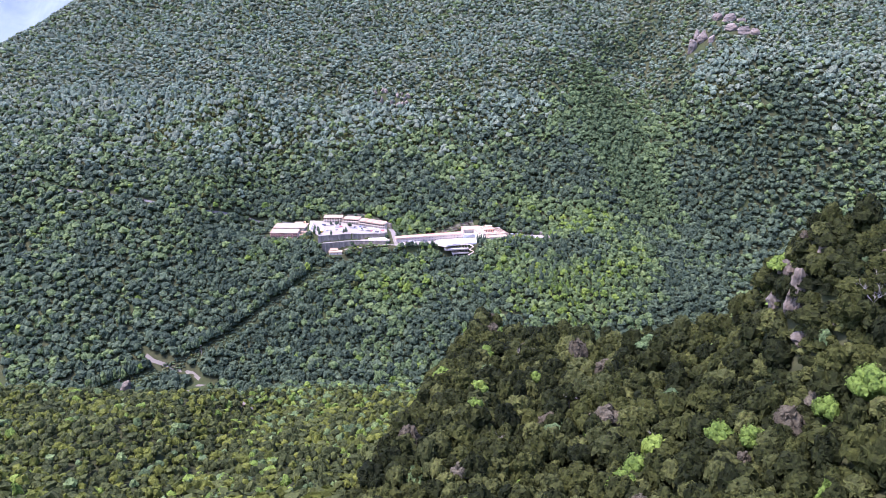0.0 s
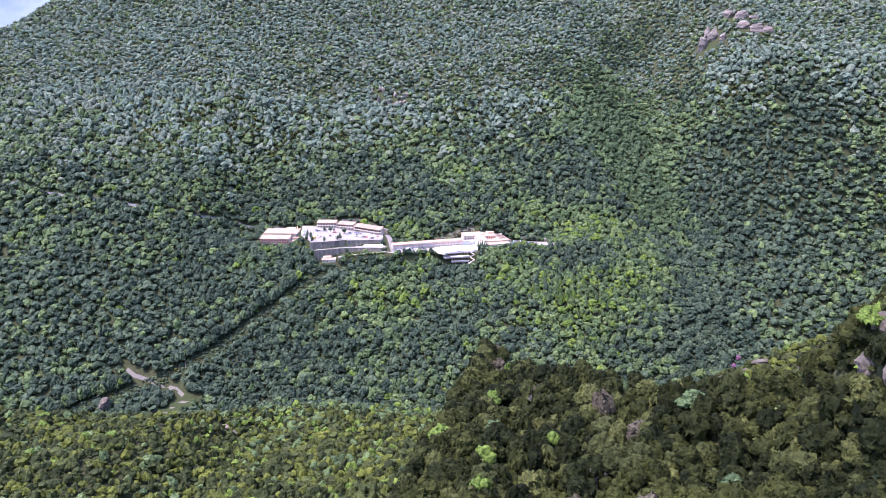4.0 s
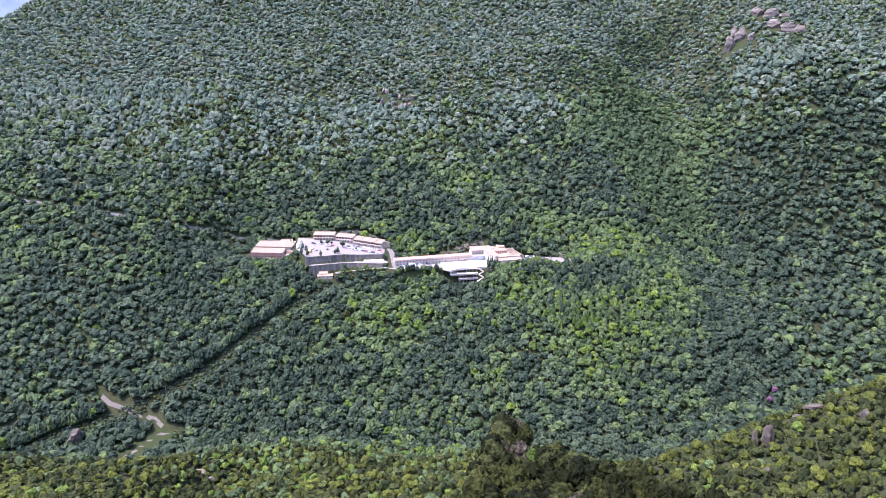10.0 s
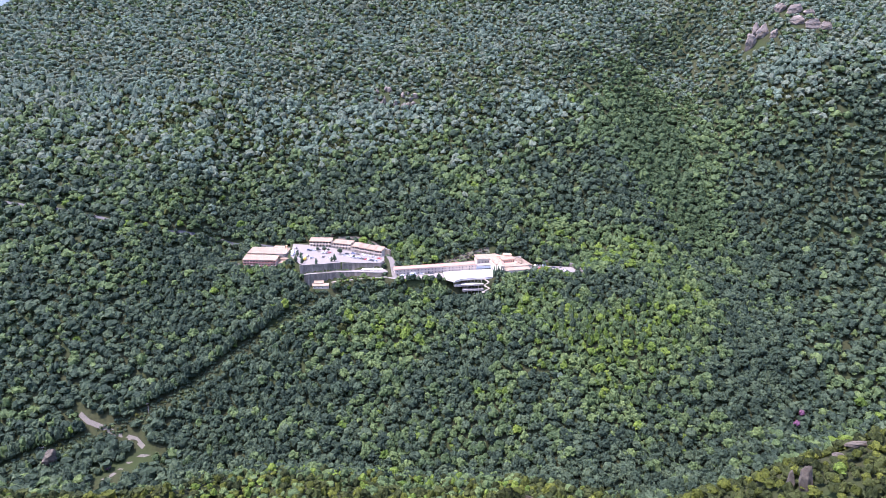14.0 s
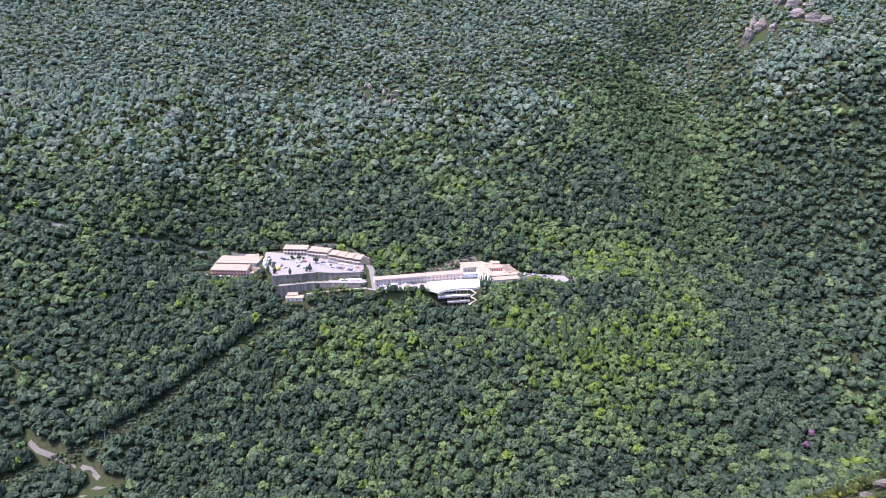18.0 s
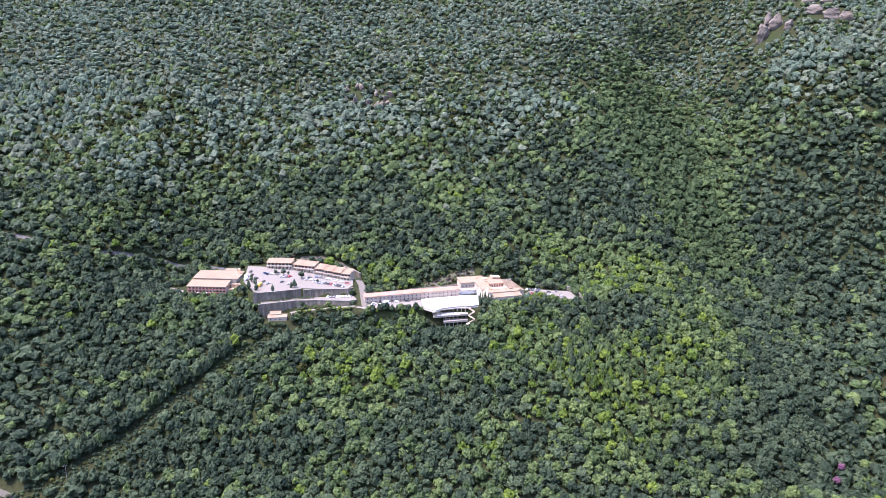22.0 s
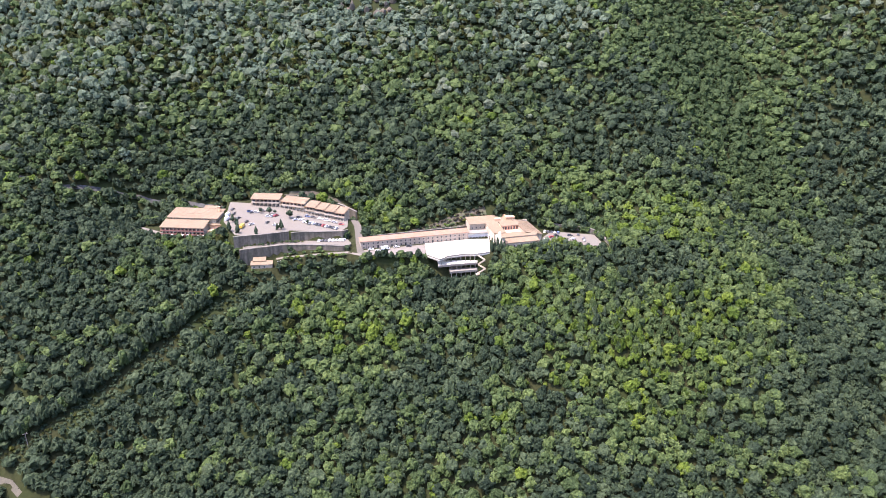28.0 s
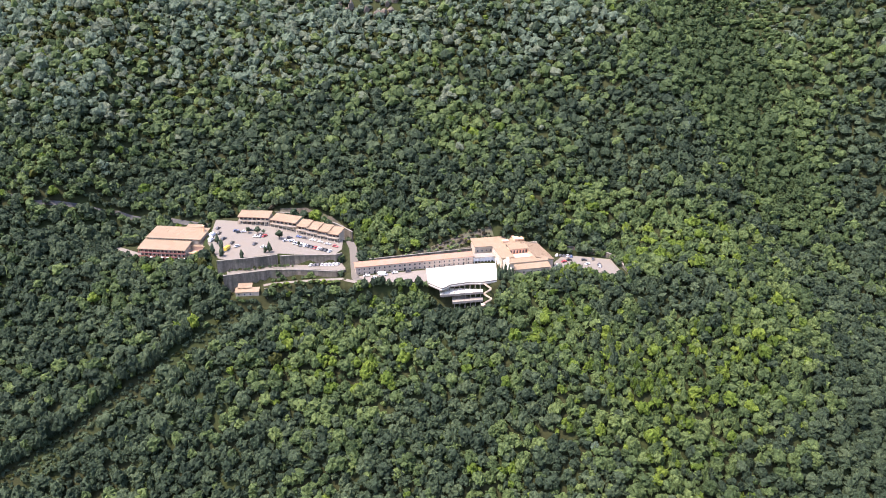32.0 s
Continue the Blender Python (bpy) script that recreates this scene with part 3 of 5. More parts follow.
s = (x > -26 + 0.2 * (y + 440)) & (y < -352 - 1.72 * np.maximum(x - 17, 0)) & (np.abs(x - 25) < 40 + 0.62 * (y + 690))
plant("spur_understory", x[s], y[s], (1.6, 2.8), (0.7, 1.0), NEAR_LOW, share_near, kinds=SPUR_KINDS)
# growth between the trees of the mountainside
x, y = spread(-400, 400, -100, 330, 5.4)
s = under(x, y) & (np.abs(x) < np.clip(30 + 0.68 * (y + 330), 60, 420))
plant("understory", x[s], y[s], (2.3, 3.7), (0.8, 1.2), LOW, share_far)
# middle of the mountainside, round the monastery
def loose(x, y, step):
    """Breaks up the rows: some trees step aside."""
    return x + rng.normal(0, 0.25, len(x)) * step, y + rng.normal(0, 0.25, len(y)) * step


x, y = loose(*spread(-410, 410, -112, 205, 5.8), 5.8)
s = free(x, y) & (np.abs(x) < reach(y)) & ((y > -75) | (x < -180) | (x > 120))
x, y = x[s], y[s]
s = stands(x, y)
plant("middle", x[~s], y[~s], (2.5, 5.0), (0.9, 1.25), MID, share_far)
plant("slender", x[s], y[s], (2.2, 3.5), (1.3, 1.9), SPIRE, share_far)
# low growth along walls and drives
x, y = spread(-250, 125, 60, 172, 4.0)
s = fringe(x, y)
plant("fringe", x[s], y[s], (1.5, 3.0), (0.9, 1.4), MID, share_far)
# growth between the trees of the flanks
x, y = spread(-760, 700, -110, 330, 7.6)
s = under(x, y) & (np.abs(x) < 30 + 0.65 * (y + 690)) & ((y > -75) | (x < -180) | (x > 120)) & (np.abs(x) > np.clip(30 + 0.68 * (y + 330), 60, 420))
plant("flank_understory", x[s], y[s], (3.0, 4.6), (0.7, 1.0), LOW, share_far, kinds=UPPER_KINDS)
# upper slope and flanks
x, y = loose(*spread(-760, 700, -110, 330, 7.5), 7.5)
s = free(x, y) & (np.abs(x) < 30 + 0.65 * (y + 690)) & ~((y > -112) & (y < 205) & (np.abs(x) < reach(y)))
s &= (y > -75) | (x < -180) | (x > 120)
x, y = x[s], y[s]
s = stands(x, y)
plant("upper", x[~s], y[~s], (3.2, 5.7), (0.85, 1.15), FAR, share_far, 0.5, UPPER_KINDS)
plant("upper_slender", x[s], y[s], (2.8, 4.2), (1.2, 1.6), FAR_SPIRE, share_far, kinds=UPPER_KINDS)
# small dense trees high under the crest
x, y = loose(*spread(-760, 700, 318, 640, 5.2), 5.2)
s = free(x, y) & (np.abs(x) < 30 + 0.65 * (y + 690))
x, y = x[s], y[s]
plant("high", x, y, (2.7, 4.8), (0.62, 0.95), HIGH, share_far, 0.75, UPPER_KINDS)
# lower hills before the valley
x, y = spread(-420, 330, -400, -70, 5.5)
on_spur = (x > -26 + 0.2 * (y + 440)) & (y < -352 - 1.72 * np.maximum(x - 17, 0))
s = free(x, y) & ~on_spur & (np.abs(x) < 30 + 0.65 * (y + 690)) & ((y < -170) | ((x > -205) & (y < -75)))
plant("lower", x[s], y[s], (2.1, 4.0), (0.75, 1.25), SHRUB, share_low, kinds=LOW_KINDS)
# the near spur
x, y = spread(-60, 150, -615, -350, 4.7)
s = (x > -26 + 0.2 * (y + 440)) & (y < -352 - 1.72 * np.maximum(x - 17, 0)) & (np.abs(x - 25) < 40 + 0.62 * (y + 690))
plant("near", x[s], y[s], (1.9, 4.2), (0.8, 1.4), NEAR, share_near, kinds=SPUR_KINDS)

# woods going on beside and behind the flight
x, y = spread(-420, 430, -700, -110, 8.5)
on_spur = (x > -30 + 0.2 * (y + 440)) & (y < -348 - 1.72 * np.maximum(x - 17, 0)) & (np.abs(x - 25) < 44 + 0.62 * (y + 690)) & (y > -619)
on_spur |= (x > 66) & (x < 132) & (y > -560) & (y < -474)
s = (np.abs(x - 10) > 40 + 0.65 * np.maximum(y + 690, 0)) | (y < -404)
s &= ~on_spur
plant("outer", x[s], y[s], (4.4, 6.6), (0.7, 1.0), LOW, share_low, kinds=LOW_KINDS)

# belts of taller trees along the edges of the terraces
def belt(where, line, gap, size, tallness, weights, kinds=KINDS):
    pts = []
    for (ax, ay), (bx, by) in zip(line, line[1:]):
        n = max(1, int(math.hypot(bx - ax, by - ay) / gap))
        pts += [(ax + (bx - ax) * i / n, ay + (by - ay) * i / n) for i in range(n)]
    p = np.array(pts) + rng.uniform(-0.3, 0.3, (len(pts), 2)) * gap
    p = p[(off_line(p[:, 0], p[:, 1], TRACK_A) > 7) & (off_line(p[:, 0], p[:, 1], TRACK_B) > 7)]
    plant(where, p[:, 0], p[:, 1], size, tallness, MID, lambda x, y, z: choose(np.stack([w + 0 * x for w in weights])), sink=0.15, kinds=kinds)


belt("terrace_edge", [(-68, 86.5), (-22, 89)], 2.8, (2.4, 3.3), (1.2, 1.6), (1.0, 0.5, 0.2, 0.1, 0))
belt("terrace_foot", [(-66, 79), (-22, 80), (-14, 76), (-4, 74), (20, 77), (26, 80)], 2.8, (2.6, 3.8), (1.2, 1.5), (1.4, 0.5, 0.2, 0.1, 0))
belt("terrace_wood", [(-70, 84), (-22, 85)], 2.6, (2.6, 3.6), (1.2, 1.6), (1.4, 0.5, 0.3, 0.1, 0))
belt("terrace_corner", [(-21, 87), (-14, 82.5), (-2, 78.5)], 2.6, (2.2, 3.2), (1.2, 1.6), (1.2, 0.4, 0.2, 0.1, 0))
belt("lane_edge", [(-124, 86), (-95, 88), (-74, 87)], 3.4, (2.4, 3.6), (1.1, 1.6), (0.8, 0.7, 0.4, 0.1, 0))
belt("church_front", [(31, 92), (46, 96), (62, 102)], 3.0, (1.6, 2.4), (1.2, 1.6), (0.3, 1.0, 0.3, 0.2, 0))
belt("east_lot_edge", [(64, 103), (76, 111), (86, 106), (97, 101), (113, 101)], 2.4, (1.8, 2.6), (1.7, 2.3), (0.1, 1.0, 0.5, 0.3, 0))
# tall dark oaks added to throw shade onto the clearing
belt("clearing_edge", [(x - 4.5, y + 5.0) for x, y in CUT[1:]], 3.4, (3.6, 5.0), (1.4, 1.9), (1.6, 0.5, 0.2, 0, 0))
belt("rear_thicket", [(-172, 164), (-160, 168), (-146, 168), (-136, 173)], 2.2, (1.6, 2.6), (0.7, 1.1), (0.1, 0.15, 0, 0.2, 1.4), BARE_KINDS)
belt("rear_edge", [(-134, 175), (-110, 176), (-86, 167), (-72, 153)], 3.6, (3.2, 4.4), (1.2, 1.6), (0.3, 1.0, 0.4, 0.1, 0))
for k in (0, 3, 6):
    belt("wing_scrub", [(-54, 128 + k), (-30, 137 + k), (4, 149 + k), (24, 155 + k)], 2.6, (0.8, 2.0), (0.6, 1.0), (0.15, 0.35, 0.1, 0.3, 0.5), BARE_KINDS)
# close scrub on the steep crag
x, y = spread(70, 128, -556, -478, 1.9)
s = (np.hypot(x - 82, y + 523) > 2.4) & (np.hypot(x - 87, y + 514) > 2.0) & (np.hypot(x - 91, y + 521) > 1.8) & (np.hypot(x - 82, y + 532) > 2.0)
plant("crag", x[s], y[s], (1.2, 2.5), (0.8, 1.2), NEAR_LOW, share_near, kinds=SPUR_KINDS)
belt("hotel_side", [(-238, 135), (-226, 139), (-218, 145)], 2.6, (1.8, 2.8), (1.0, 1.4), (0.8, 0.8, 0.3, 0.2, 0))
# scrub on the floor of the clearing, dark oak leaves partly imitating shade
x, y = spread(-390, -112, -80, 94, 2.9)
s = (off_line(x, y, CUT) < 4.8) & (np.hypot(x + 132, y - 86) > 11) & (off_line(x, y, [(-127, 92), (-95, 95)]) > 3)
plant("clearing", x[s], y[s], (1.0, 2.1), (0.5, 0.9), LOW, lambda x, y, z: choose(np.stack([w + 0 * x for w in (1.0, 0.05, 0, 0.12, 0)])))
belt("hotel_garden", [(-234, 131), (-229, 134), (-222, 137), (-219, 143)], 2.2, (1.8, 2.6), (1.1, 1.5), (0.9, 0.9, 0.2, 0.2, 0))
belt("hut_scrub", [(-147, 80.5), (-126, 82)], 1.8, (1.2, 2.0), (0.9, 1.2), (0.9, 0.6, 0.2, 0.2, 0))
belt("hut_slope", [(-148, 77), (-124, 78.5)], 2.4, (1.8, 2.6), (1.0, 1.3), (0.9, 0.6, 0.2, 0.2, 0))
belt("lane_bank", [(-123, 90), (-95, 90.8), (-75, 89.8)], 1.9, (1.0, 1.7), (0.8, 1.1), (0.7, 0.8, 0.3, 0.3, 0))
for k in (0, 2.5):
    belt("wall_shrubs", [(-149, 95.5 + k * 0.5), (-137, 99 + k * 0.3), (-122, 105.5), (-108, 107.5)], 2.6, (0.7, 1.5), (0.7, 1.0), (0.6, 0.8, 0.1, 0.5, 0))
belt("wall_foot", [(-124, 97.5), (-108, 99), (-92, 98.6)], 2.4, (0.8, 1.6), (0.7, 1.0), (0.4, 0.8, 0.2, 0.5, 0))
belt("wall_end", [(-168, 97), (-162, 92), (-157, 85), (-152, 79)], 2.4, (3.0, 4.2), (1.2, 1.6), (1.6, 0.4, 0, 0.1, 0))
belt("wall_corner", [(-163, 94), (-157, 88), (-152, 83)], 2.2, (2.2, 3.2), (1.2, 1.7), (1.2, 0.5, 0.1, 0.1, 0))


# ---- building kit ----
def place(x, y, z, turn):
    return pose(x, y, z, 0, 0, turn)


def thing(name, label, category, m, group=""):
    ob = new(name)
    ob.empty_display_size = 0.5
    ob.matrix_world = m
    return tagged(ob, label, category, group)


def part(name, bm, material, parent, label="", at=None):
    """One mesh object under a thing or a part; bm may be a finished mesh."""
    if isinstance(bm, bpy.types.Mesh):
        me = bm
    else:
        me = bpy.data.meshes.new(name)
        bmesh.ops.recalc_face_normals(bm, faces=bm.faces)
        bm.to_mesh(me)
        bm.free()
        me.materials.append(material)
    ob = new(name, me)
    ob.parent = parent
    if at is not None:
        ob.matrix_basis = at
    if label:
        ob["label"] = label
    return ob


def boxes(*spans, bevel=0.0):
    """A bmesh of boxes, each x0, x1, y0, y1, z0, z1."""
    bm = bmesh.new()
    for x0, x1, y0, y1, z0, z1 in spans:
        v = [bm.verts.new((x, y, z)) for z in (z0, z1) for x, y in ((x0, y0), (x1, y0), (x1, y1), (x0, y1))]
        for f in ((3, 2, 1, 0), (4, 5, 6, 7), (0, 1, 5, 4), (1, 2, 6, 5), (2, 3, 7, 6), (3, 0, 4, 7)):
            bm.faces.new([v[i] for i in f])
    if bevel:
        bmesh.ops.bevel(bm, geom=bm.edges[:], offset=bevel, segments=1, affect="EDGES")
    return bm


def prism(profile, x0, x1, bm=None):
    """A profile in y, z pushed along x."""
    bm = bm or bmesh.new()
    a = [bm.verts.new((x0, y, z)) for y, z in profile]
    b = [bm.verts.new((x1, y, z)) for y, z in profile]
    n = len(profile)
    bm.faces.new(a[::-1])
    bm.faces.new(b)
    for i in range(n):
        bm.faces.new((a[i], a[(i + 1) % n], b[(i + 1) % n], b[i]))
    return bm


def slab(outline, z0, z1, bm=None):
    """A plan outline pushed upward; z0 and z1 may be functions of the place."""
    bm = bm or bmesh.new()
    lo = z0 if callable(z0) else (lambda x, y: z0)
    hi = z1 if callable(z1) else (lambda x, y: z1)
    a = [bm.verts.new((x, y, lo(x, y))) for x, y in outline]
    b = [bm.verts.new((x, y, hi(x, y))) for x, y in outline]
    n = len(outline)
    bm.faces.new(a[::-1])
    bm.faces.new(b)
    for i in range(n):
        bm.faces.new((a[i], a[(i + 1) % n], b[(i + 1) % n], b[i]))
    return bm


def shed(x0, x1, y0, z0, y1, z1, over=0.5, thick=0.28):
    """A single-pitch roof plate with courses of tiles along the slope."""
    run, rise = y1 - y0, z1 - z0
    k = rise / run
    a, b = y0 - over, y1 + over * 0.4
    za, zb = z0 - over * k, z1 + over * 0.4 * k
    bm = prism([(a, za), (b, zb), (b, zb + thick), (a, za + thick)], x0 - over * 0.6, x1 + over * 0.6)
    n = max(2, int((x1 - x0) / 0.9))
    for i in range(n + 1):
        x = x0 - over * 0.5 + (x1 - x0 + over) * i / n
        prism([(a - 0.05, za + thick * 0.6), (b, zb + thick * 0.6), (b, zb + thick + 0.09), (a - 0.05, za + thick + 0.09)], x - 0.13, x + 0.13, bm)
    return bm


def gable(x0, x1, y0, y1, z0, rise, over=0.5, thick=0.28, peak=0.5):
    """A two-pitch roof with its ridge along x."""
    ym = y0 + (y1 - y0) * peak
    ka, kb = rise / (ym - y0), rise / (y1 - ym)
    a, b = (y0 - over, z0 - over * ka), (y1 + over, z0 - over * kb)
    top = (ym, z0 + rise)
    bm = prism([a, top, b, (b[0], b[1] + thick), (top[0], top[1] + thick), (a[0], a[1] + thick)], x0 - over, x1 + over)
    n = max(2, int((x1 - x0) / 0.9))
    for i in range(n + 1):
        x = x0 - over * 0.8 + (x1 - x0 + over * 1.6) * i / n
        prism([(a[0] - 0.05, a[1] + thick * 0.6), (top[0], top[1] + thick * 0.6), (b[0] + 0.05, b[1] + thick * 0.6),
               (b[0] + 0.05, b[1] + thick + 0.09), (top[0], top[1] + thick + 0.09), (a[0] - 0.05, a[1] + thick + 0.09)], x - 0.13, x + 0.13, bm)
    prism([(ym - 0.25, top[1] + thick - 0.05), (ym + 0.25, top[1] + thick - 0.05), (ym, top[1] + thick + 0.22)], x0 - over, x1 + over, bm)
    return bm


GLASS = surface("dark_window_glass", (0.02, 0.022, 0.025), (0.05, 0.055, 0.06), 0.6, 0.12, relief=0)
TRIM = surface("pale_window_surround", (0.35, 0.295, 0.225), (0.44, 0.38, 0.3), 1.5, 0.85, relief=0.005)
TIMBER = surface("dark_red_timber", (0.2, 0.075, 0.055), (0.3, 0.13, 0.095), 1.2, 0.7, relief=0.01)
IRON = surface("dark_iron", (0.03, 0.03, 0.03), (0.07, 0.07, 0.07), 3.0, 0.5, metal=0.6, relief=0)
CANVAS = surface("white_canvas", (0.72, 0.71, 0.68), (0.84, 0.83, 0.8), 1.0, 0.8, relief=0.005)
CONCRETE = surface("grey_concrete", (0.155, 0.133, 0.105), (0.225, 0.197, 0.16), 0.9, 0.9, (0.165, 0.145, 0.125), 0.2, relief=0.02)
OCHRE = surface("ochre_plaster", (0.55, 0.30, 0.16), (0.68, 0.42, 0.24), 0.9, 0.9, (0.5, 0.3, 0.2), 0.2, relief=0.01)
TERRACOTTA = surface("terracotta_floor", (0.46, 0.22, 0.13), (0.58, 0.31, 0.20), 1.4, 0.85, (0.5, 0.3, 0.22), 0.2, relief=0.01)

def mesh_of(name, bm, material):
    me = bpy.data.meshes.new(name)
    bmesh.ops.recalc_face_normals(bm, faces=bm.faces)
    bm.to_mesh(me)
    bm.free()
    me.materials.append(material)
    return me


def window_meshes(w, h):
    t = 0.16
    f = mesh_of("window_frame", boxes((-w / 2 - t, -w / 2, -0.1, 0.05, 0, h), (w / 2, w / 2 + t, -0.1, 0.05, 0, h),
                                      (-w / 2 - t, w / 2 + t, -0.1, 0.05, h, h + t), (-w / 2 - t - 0.08, w / 2 + t + 0.08, -0.18, 0.05, -t, 0)), TRIM)
    p = mesh_of("pane", boxes((-w / 2, w / 2, -0.02, 0.05, 0, h), (-0.03, 0.03, -0.05, 0.0, 0, h)), GLASS)
    return f, p


WINDOW = window_meshes(1.0, 1.5)
SMALL_WINDOW = window_meshes(0.95, 1.25)
WIDE_WINDOW = window_meshes(2.2, 1.5)
DOORWAY = window_meshes(1.3, 2.3)


def window(parent, x, y, z, pair=WINDOW, turn=0, name="window"):
    f = part(name, pair[0], None, parent, at=place(x, y, z, turn))
    part("pane", pair[1], None, f)


# ---- the hotel with its two roofs and balconies ----
hotel = thing("hotel", "three-storey hotel with salmon tiled roofs and dark red balconies", "building", place(-216, 113, 6.6, -3.4))
part("wall", boxes((0, 32, 0, 12, -3, 7.6), (2, 37, 10.5, 27, -3, 11.2), (33, 41, 8, 22, -3, 7.0)), STUCCO, hotel)
part("roof", shed(-0.4, 32.2, -1.2, 8.0, 10.2, 10.4, 0.9), TILE, hotel, "salmon tiled front roof")
part("clerestory", boxes((1.5, 34, 10.2, 10.5, 10.2, 11.6)), STUCCO, hotel)
for i in range(14):
    window(hotel, 3.2 + i * 2.2, 10.2, 10.35, SMALL_WINDOW)
part("roof", shed(0.2, 38.5, 10.1, 11.7, 26.5, 13.9, 0.7), TILE, hotel, "salmon tiled rear roof")
part("roof", shed(33, 41.5, 8, 7.4, 22, 9.2, 0.6), TILE, hotel, "lower tiled side roof")
part("annex", boxes((22, 31, 27, 31, -3, 14.0)), STUCCO, hotel)
part("roof", shed(21.6, 31.4, 27, 14.1, 31, 14.7, 0.5), TILE, hotel)
part("chimney", boxes((35.4, 36.6, 21, 22.2, 10, 17.2), (35.2, 36.8, 20.8, 22.4, 17.2, 17.5)), OCHRE, hotel)
part("roof_terrace", boxes((33.5, 42, 1.5, 7.6, -3, 4.6)), TERRACOTTA, hotel, "terracotta floored side terrace")
part("terrace_wall", boxes((33.3, 42.2, 1.2, 1.5, 4.6, 5.5), (42, 42.3, 1.2, 7.8, 4.6, 5.5)), OCHRE, hotel)
for level in (2.3, 5.0):
    part("balcony", boxes((-0.6, 32.6, -2.2, 0, level, level + 0.22)), CONCRETE, hotel)
    part("railing", boxes((-0.6, 32.6, -2.25, -2.15, level + 1.0, level + 1.1), (-0.6, 32.6, -2.25, -2.18, level + 0.22, level + 0.95)), TIMBER, hotel, "dark red timber railing")
for i in range(12):
    part("post", boxes((i * 2.93 - 0.3, i * 2.93 - 0.05, -2.15, -1.9, -2.5, 7.8)), TIMBER, hotel)
    if i < 11:
        for z in (-0.2, 2.55, 5.25):
            window(hotel, i * 2.93 + 1.2, 0, z, DOORWAY if z < 0 else WIDE_WINDOW)
for i in (2, 4, 5, 7, 8):
    part("awning", prism([(-2.9, 2.4), (-2.0, 3.0), (-2.0, 3.1), (-2.9, 2.5)], i * 3.9, i * 3.9 + 1.3), CANVAS, hotel, "white sun awning")

# ---- the terraced row of small houses with arcades above the car park ----
def row_house(label, x, y, z, turn, length, bays, rise=1.9):
    h = thing("row_house", label, "house", place(x, y, z, turn), "row above the car park")
    part("wall", boxes((0, length, 2.2, 9.5, -3, 6.0)), STUCCO, h)
    part("roof", shed(0, length, 0.6, 5.7, 9.6, 5.7 + rise, 0.5), TILE, h, "pale pink tiled roof")
    part("balcony", boxes((0, length, -0.4, 2.2, 2.75, 3.0), (0, length, -0.4, -0.25, 3.0, 3.8)), STUCCO, h, "walled balcony on an arcade")
    part("eave_beam", boxes((0, length, 0.5, 0.75, 5.2, 5.5)), TIMBER, h)
    step = length / bays
    for i in range(bays + 1):
        part("post", boxes((i * step - 0.16, i * step + 0.16, -0.35, -0.03, -3, 2.75)), TRIM, h)
    for i in range(bays):
        window(h, (i + 0.5) * step, 2.2, 3.3, WIDE_WINDOW)
        window(h, (i + 0.5) * step, 2.2, 0.1, DOORWAY, name="shop_door")
    part("ridge_cap", boxes((-0.2, length + 0.2, 9.4, 9.9, 5.8 + rise, 6.15 + rise)), TILE, h)
    return h


row_house("long tiled row house with an arcade and balcony", -160.5, 152.4, 18.4, -2.5, 22.5, 7)
row_house("middle tiled row house with an arcade and balcony", -136.8, 151.2, 17.2, -18.5, 20.5, 6)
for i in range(4):
    row_house("narrow tiled row house stepping down the slope", -116 + i * 7.85, 143.4 - i * 2.55, 15.6 - i * 0.72, -18, 8.1, 3, 2.2)

# ---- the long guest wing of the monastery ----
wing = thing("guest_wing", "long two-storey stone guest wing with orange tiled roof", "building", place(-67.5, 101.2, 3.0, 17.6))
part("wall", boxes((0, 81, 0, 8.5, -2, 5.7)), surface("brown_wing_stone", (0.29, 0.222, 0.165), (0.4, 0.315, 0.245), 0.9, 0.9, (0.33, 0.26, 0.2), 0.2, relief=0.03), wing)
part("cornice", boxes((-0.2, 81, -0.25, 0, 5.3, 5.75)), TRIM, wing)
part("string_course", boxes((0, 81, -0.1, 0, 2.75, 2.95)), TRIM, wing)
part("roof", gable(0, 81, 0, 8.5, 5.9, 1.3, 0.6, peak=0.62), surface("orange_tiles", (0.19, 0.102, 0.062), (0.255, 0.15, 0.096), 1.6, 0.85, (0.21, 0.135, 0.1), 0.2, relief=0.04), wing, "orange tiled low roof")
for i in range(23):
    window(wing, 2.2 + i * 3.42, 0, 3.45, SMALL_WINDOW)
    if i % 6 == 3:
        window(wing, 2.2 + i * 3.42, 0, 0.1, DOORWAY, name="door")
    else:
        window(wing, 2.2 + i * 3.42, 0, 0.75, SMALL_WINDOW)
for i in range(9):
    part("downpipe", boxes((4 + i * 9.0 - 0.07, 4 + i * 9.0 + 0.07, -0.16, 0, 0, 5.4)), IRON, wing)

# ---- the church, its wings and the cloister court ----
CH = (34.9, 105.2, 2.8)


def at_church(u, v, z=0, turn=0):
    c, s = math.cos(radians(17)), math.sin(radians(17))
    return place(CH[0] + u * c - v * s, CH[1] + u * s + v * c, CH[2] + z, 17 + turn)


church = thing("church", "pale plastered church with lean-to aisle and pink tiled roofs", "church", at_church(0, 0))
part("wall", boxes((0, 27.5, 0, 5.4, -4, 4.9), (0, 27.5, 5.4, 13.4, -4, 7.2)), STONE, church)
part("roof", shed(0.3, 27.5, 0, 5.0, 5.4, 6.5, 0.4), TILE, church, "lower aisle roof of pink tiles")
part("roof", gable(0.3, 27.5, 5.6, 13.4, 7.5, 1.3, 0.35), TILE, church, "nave roof of pink tiles")
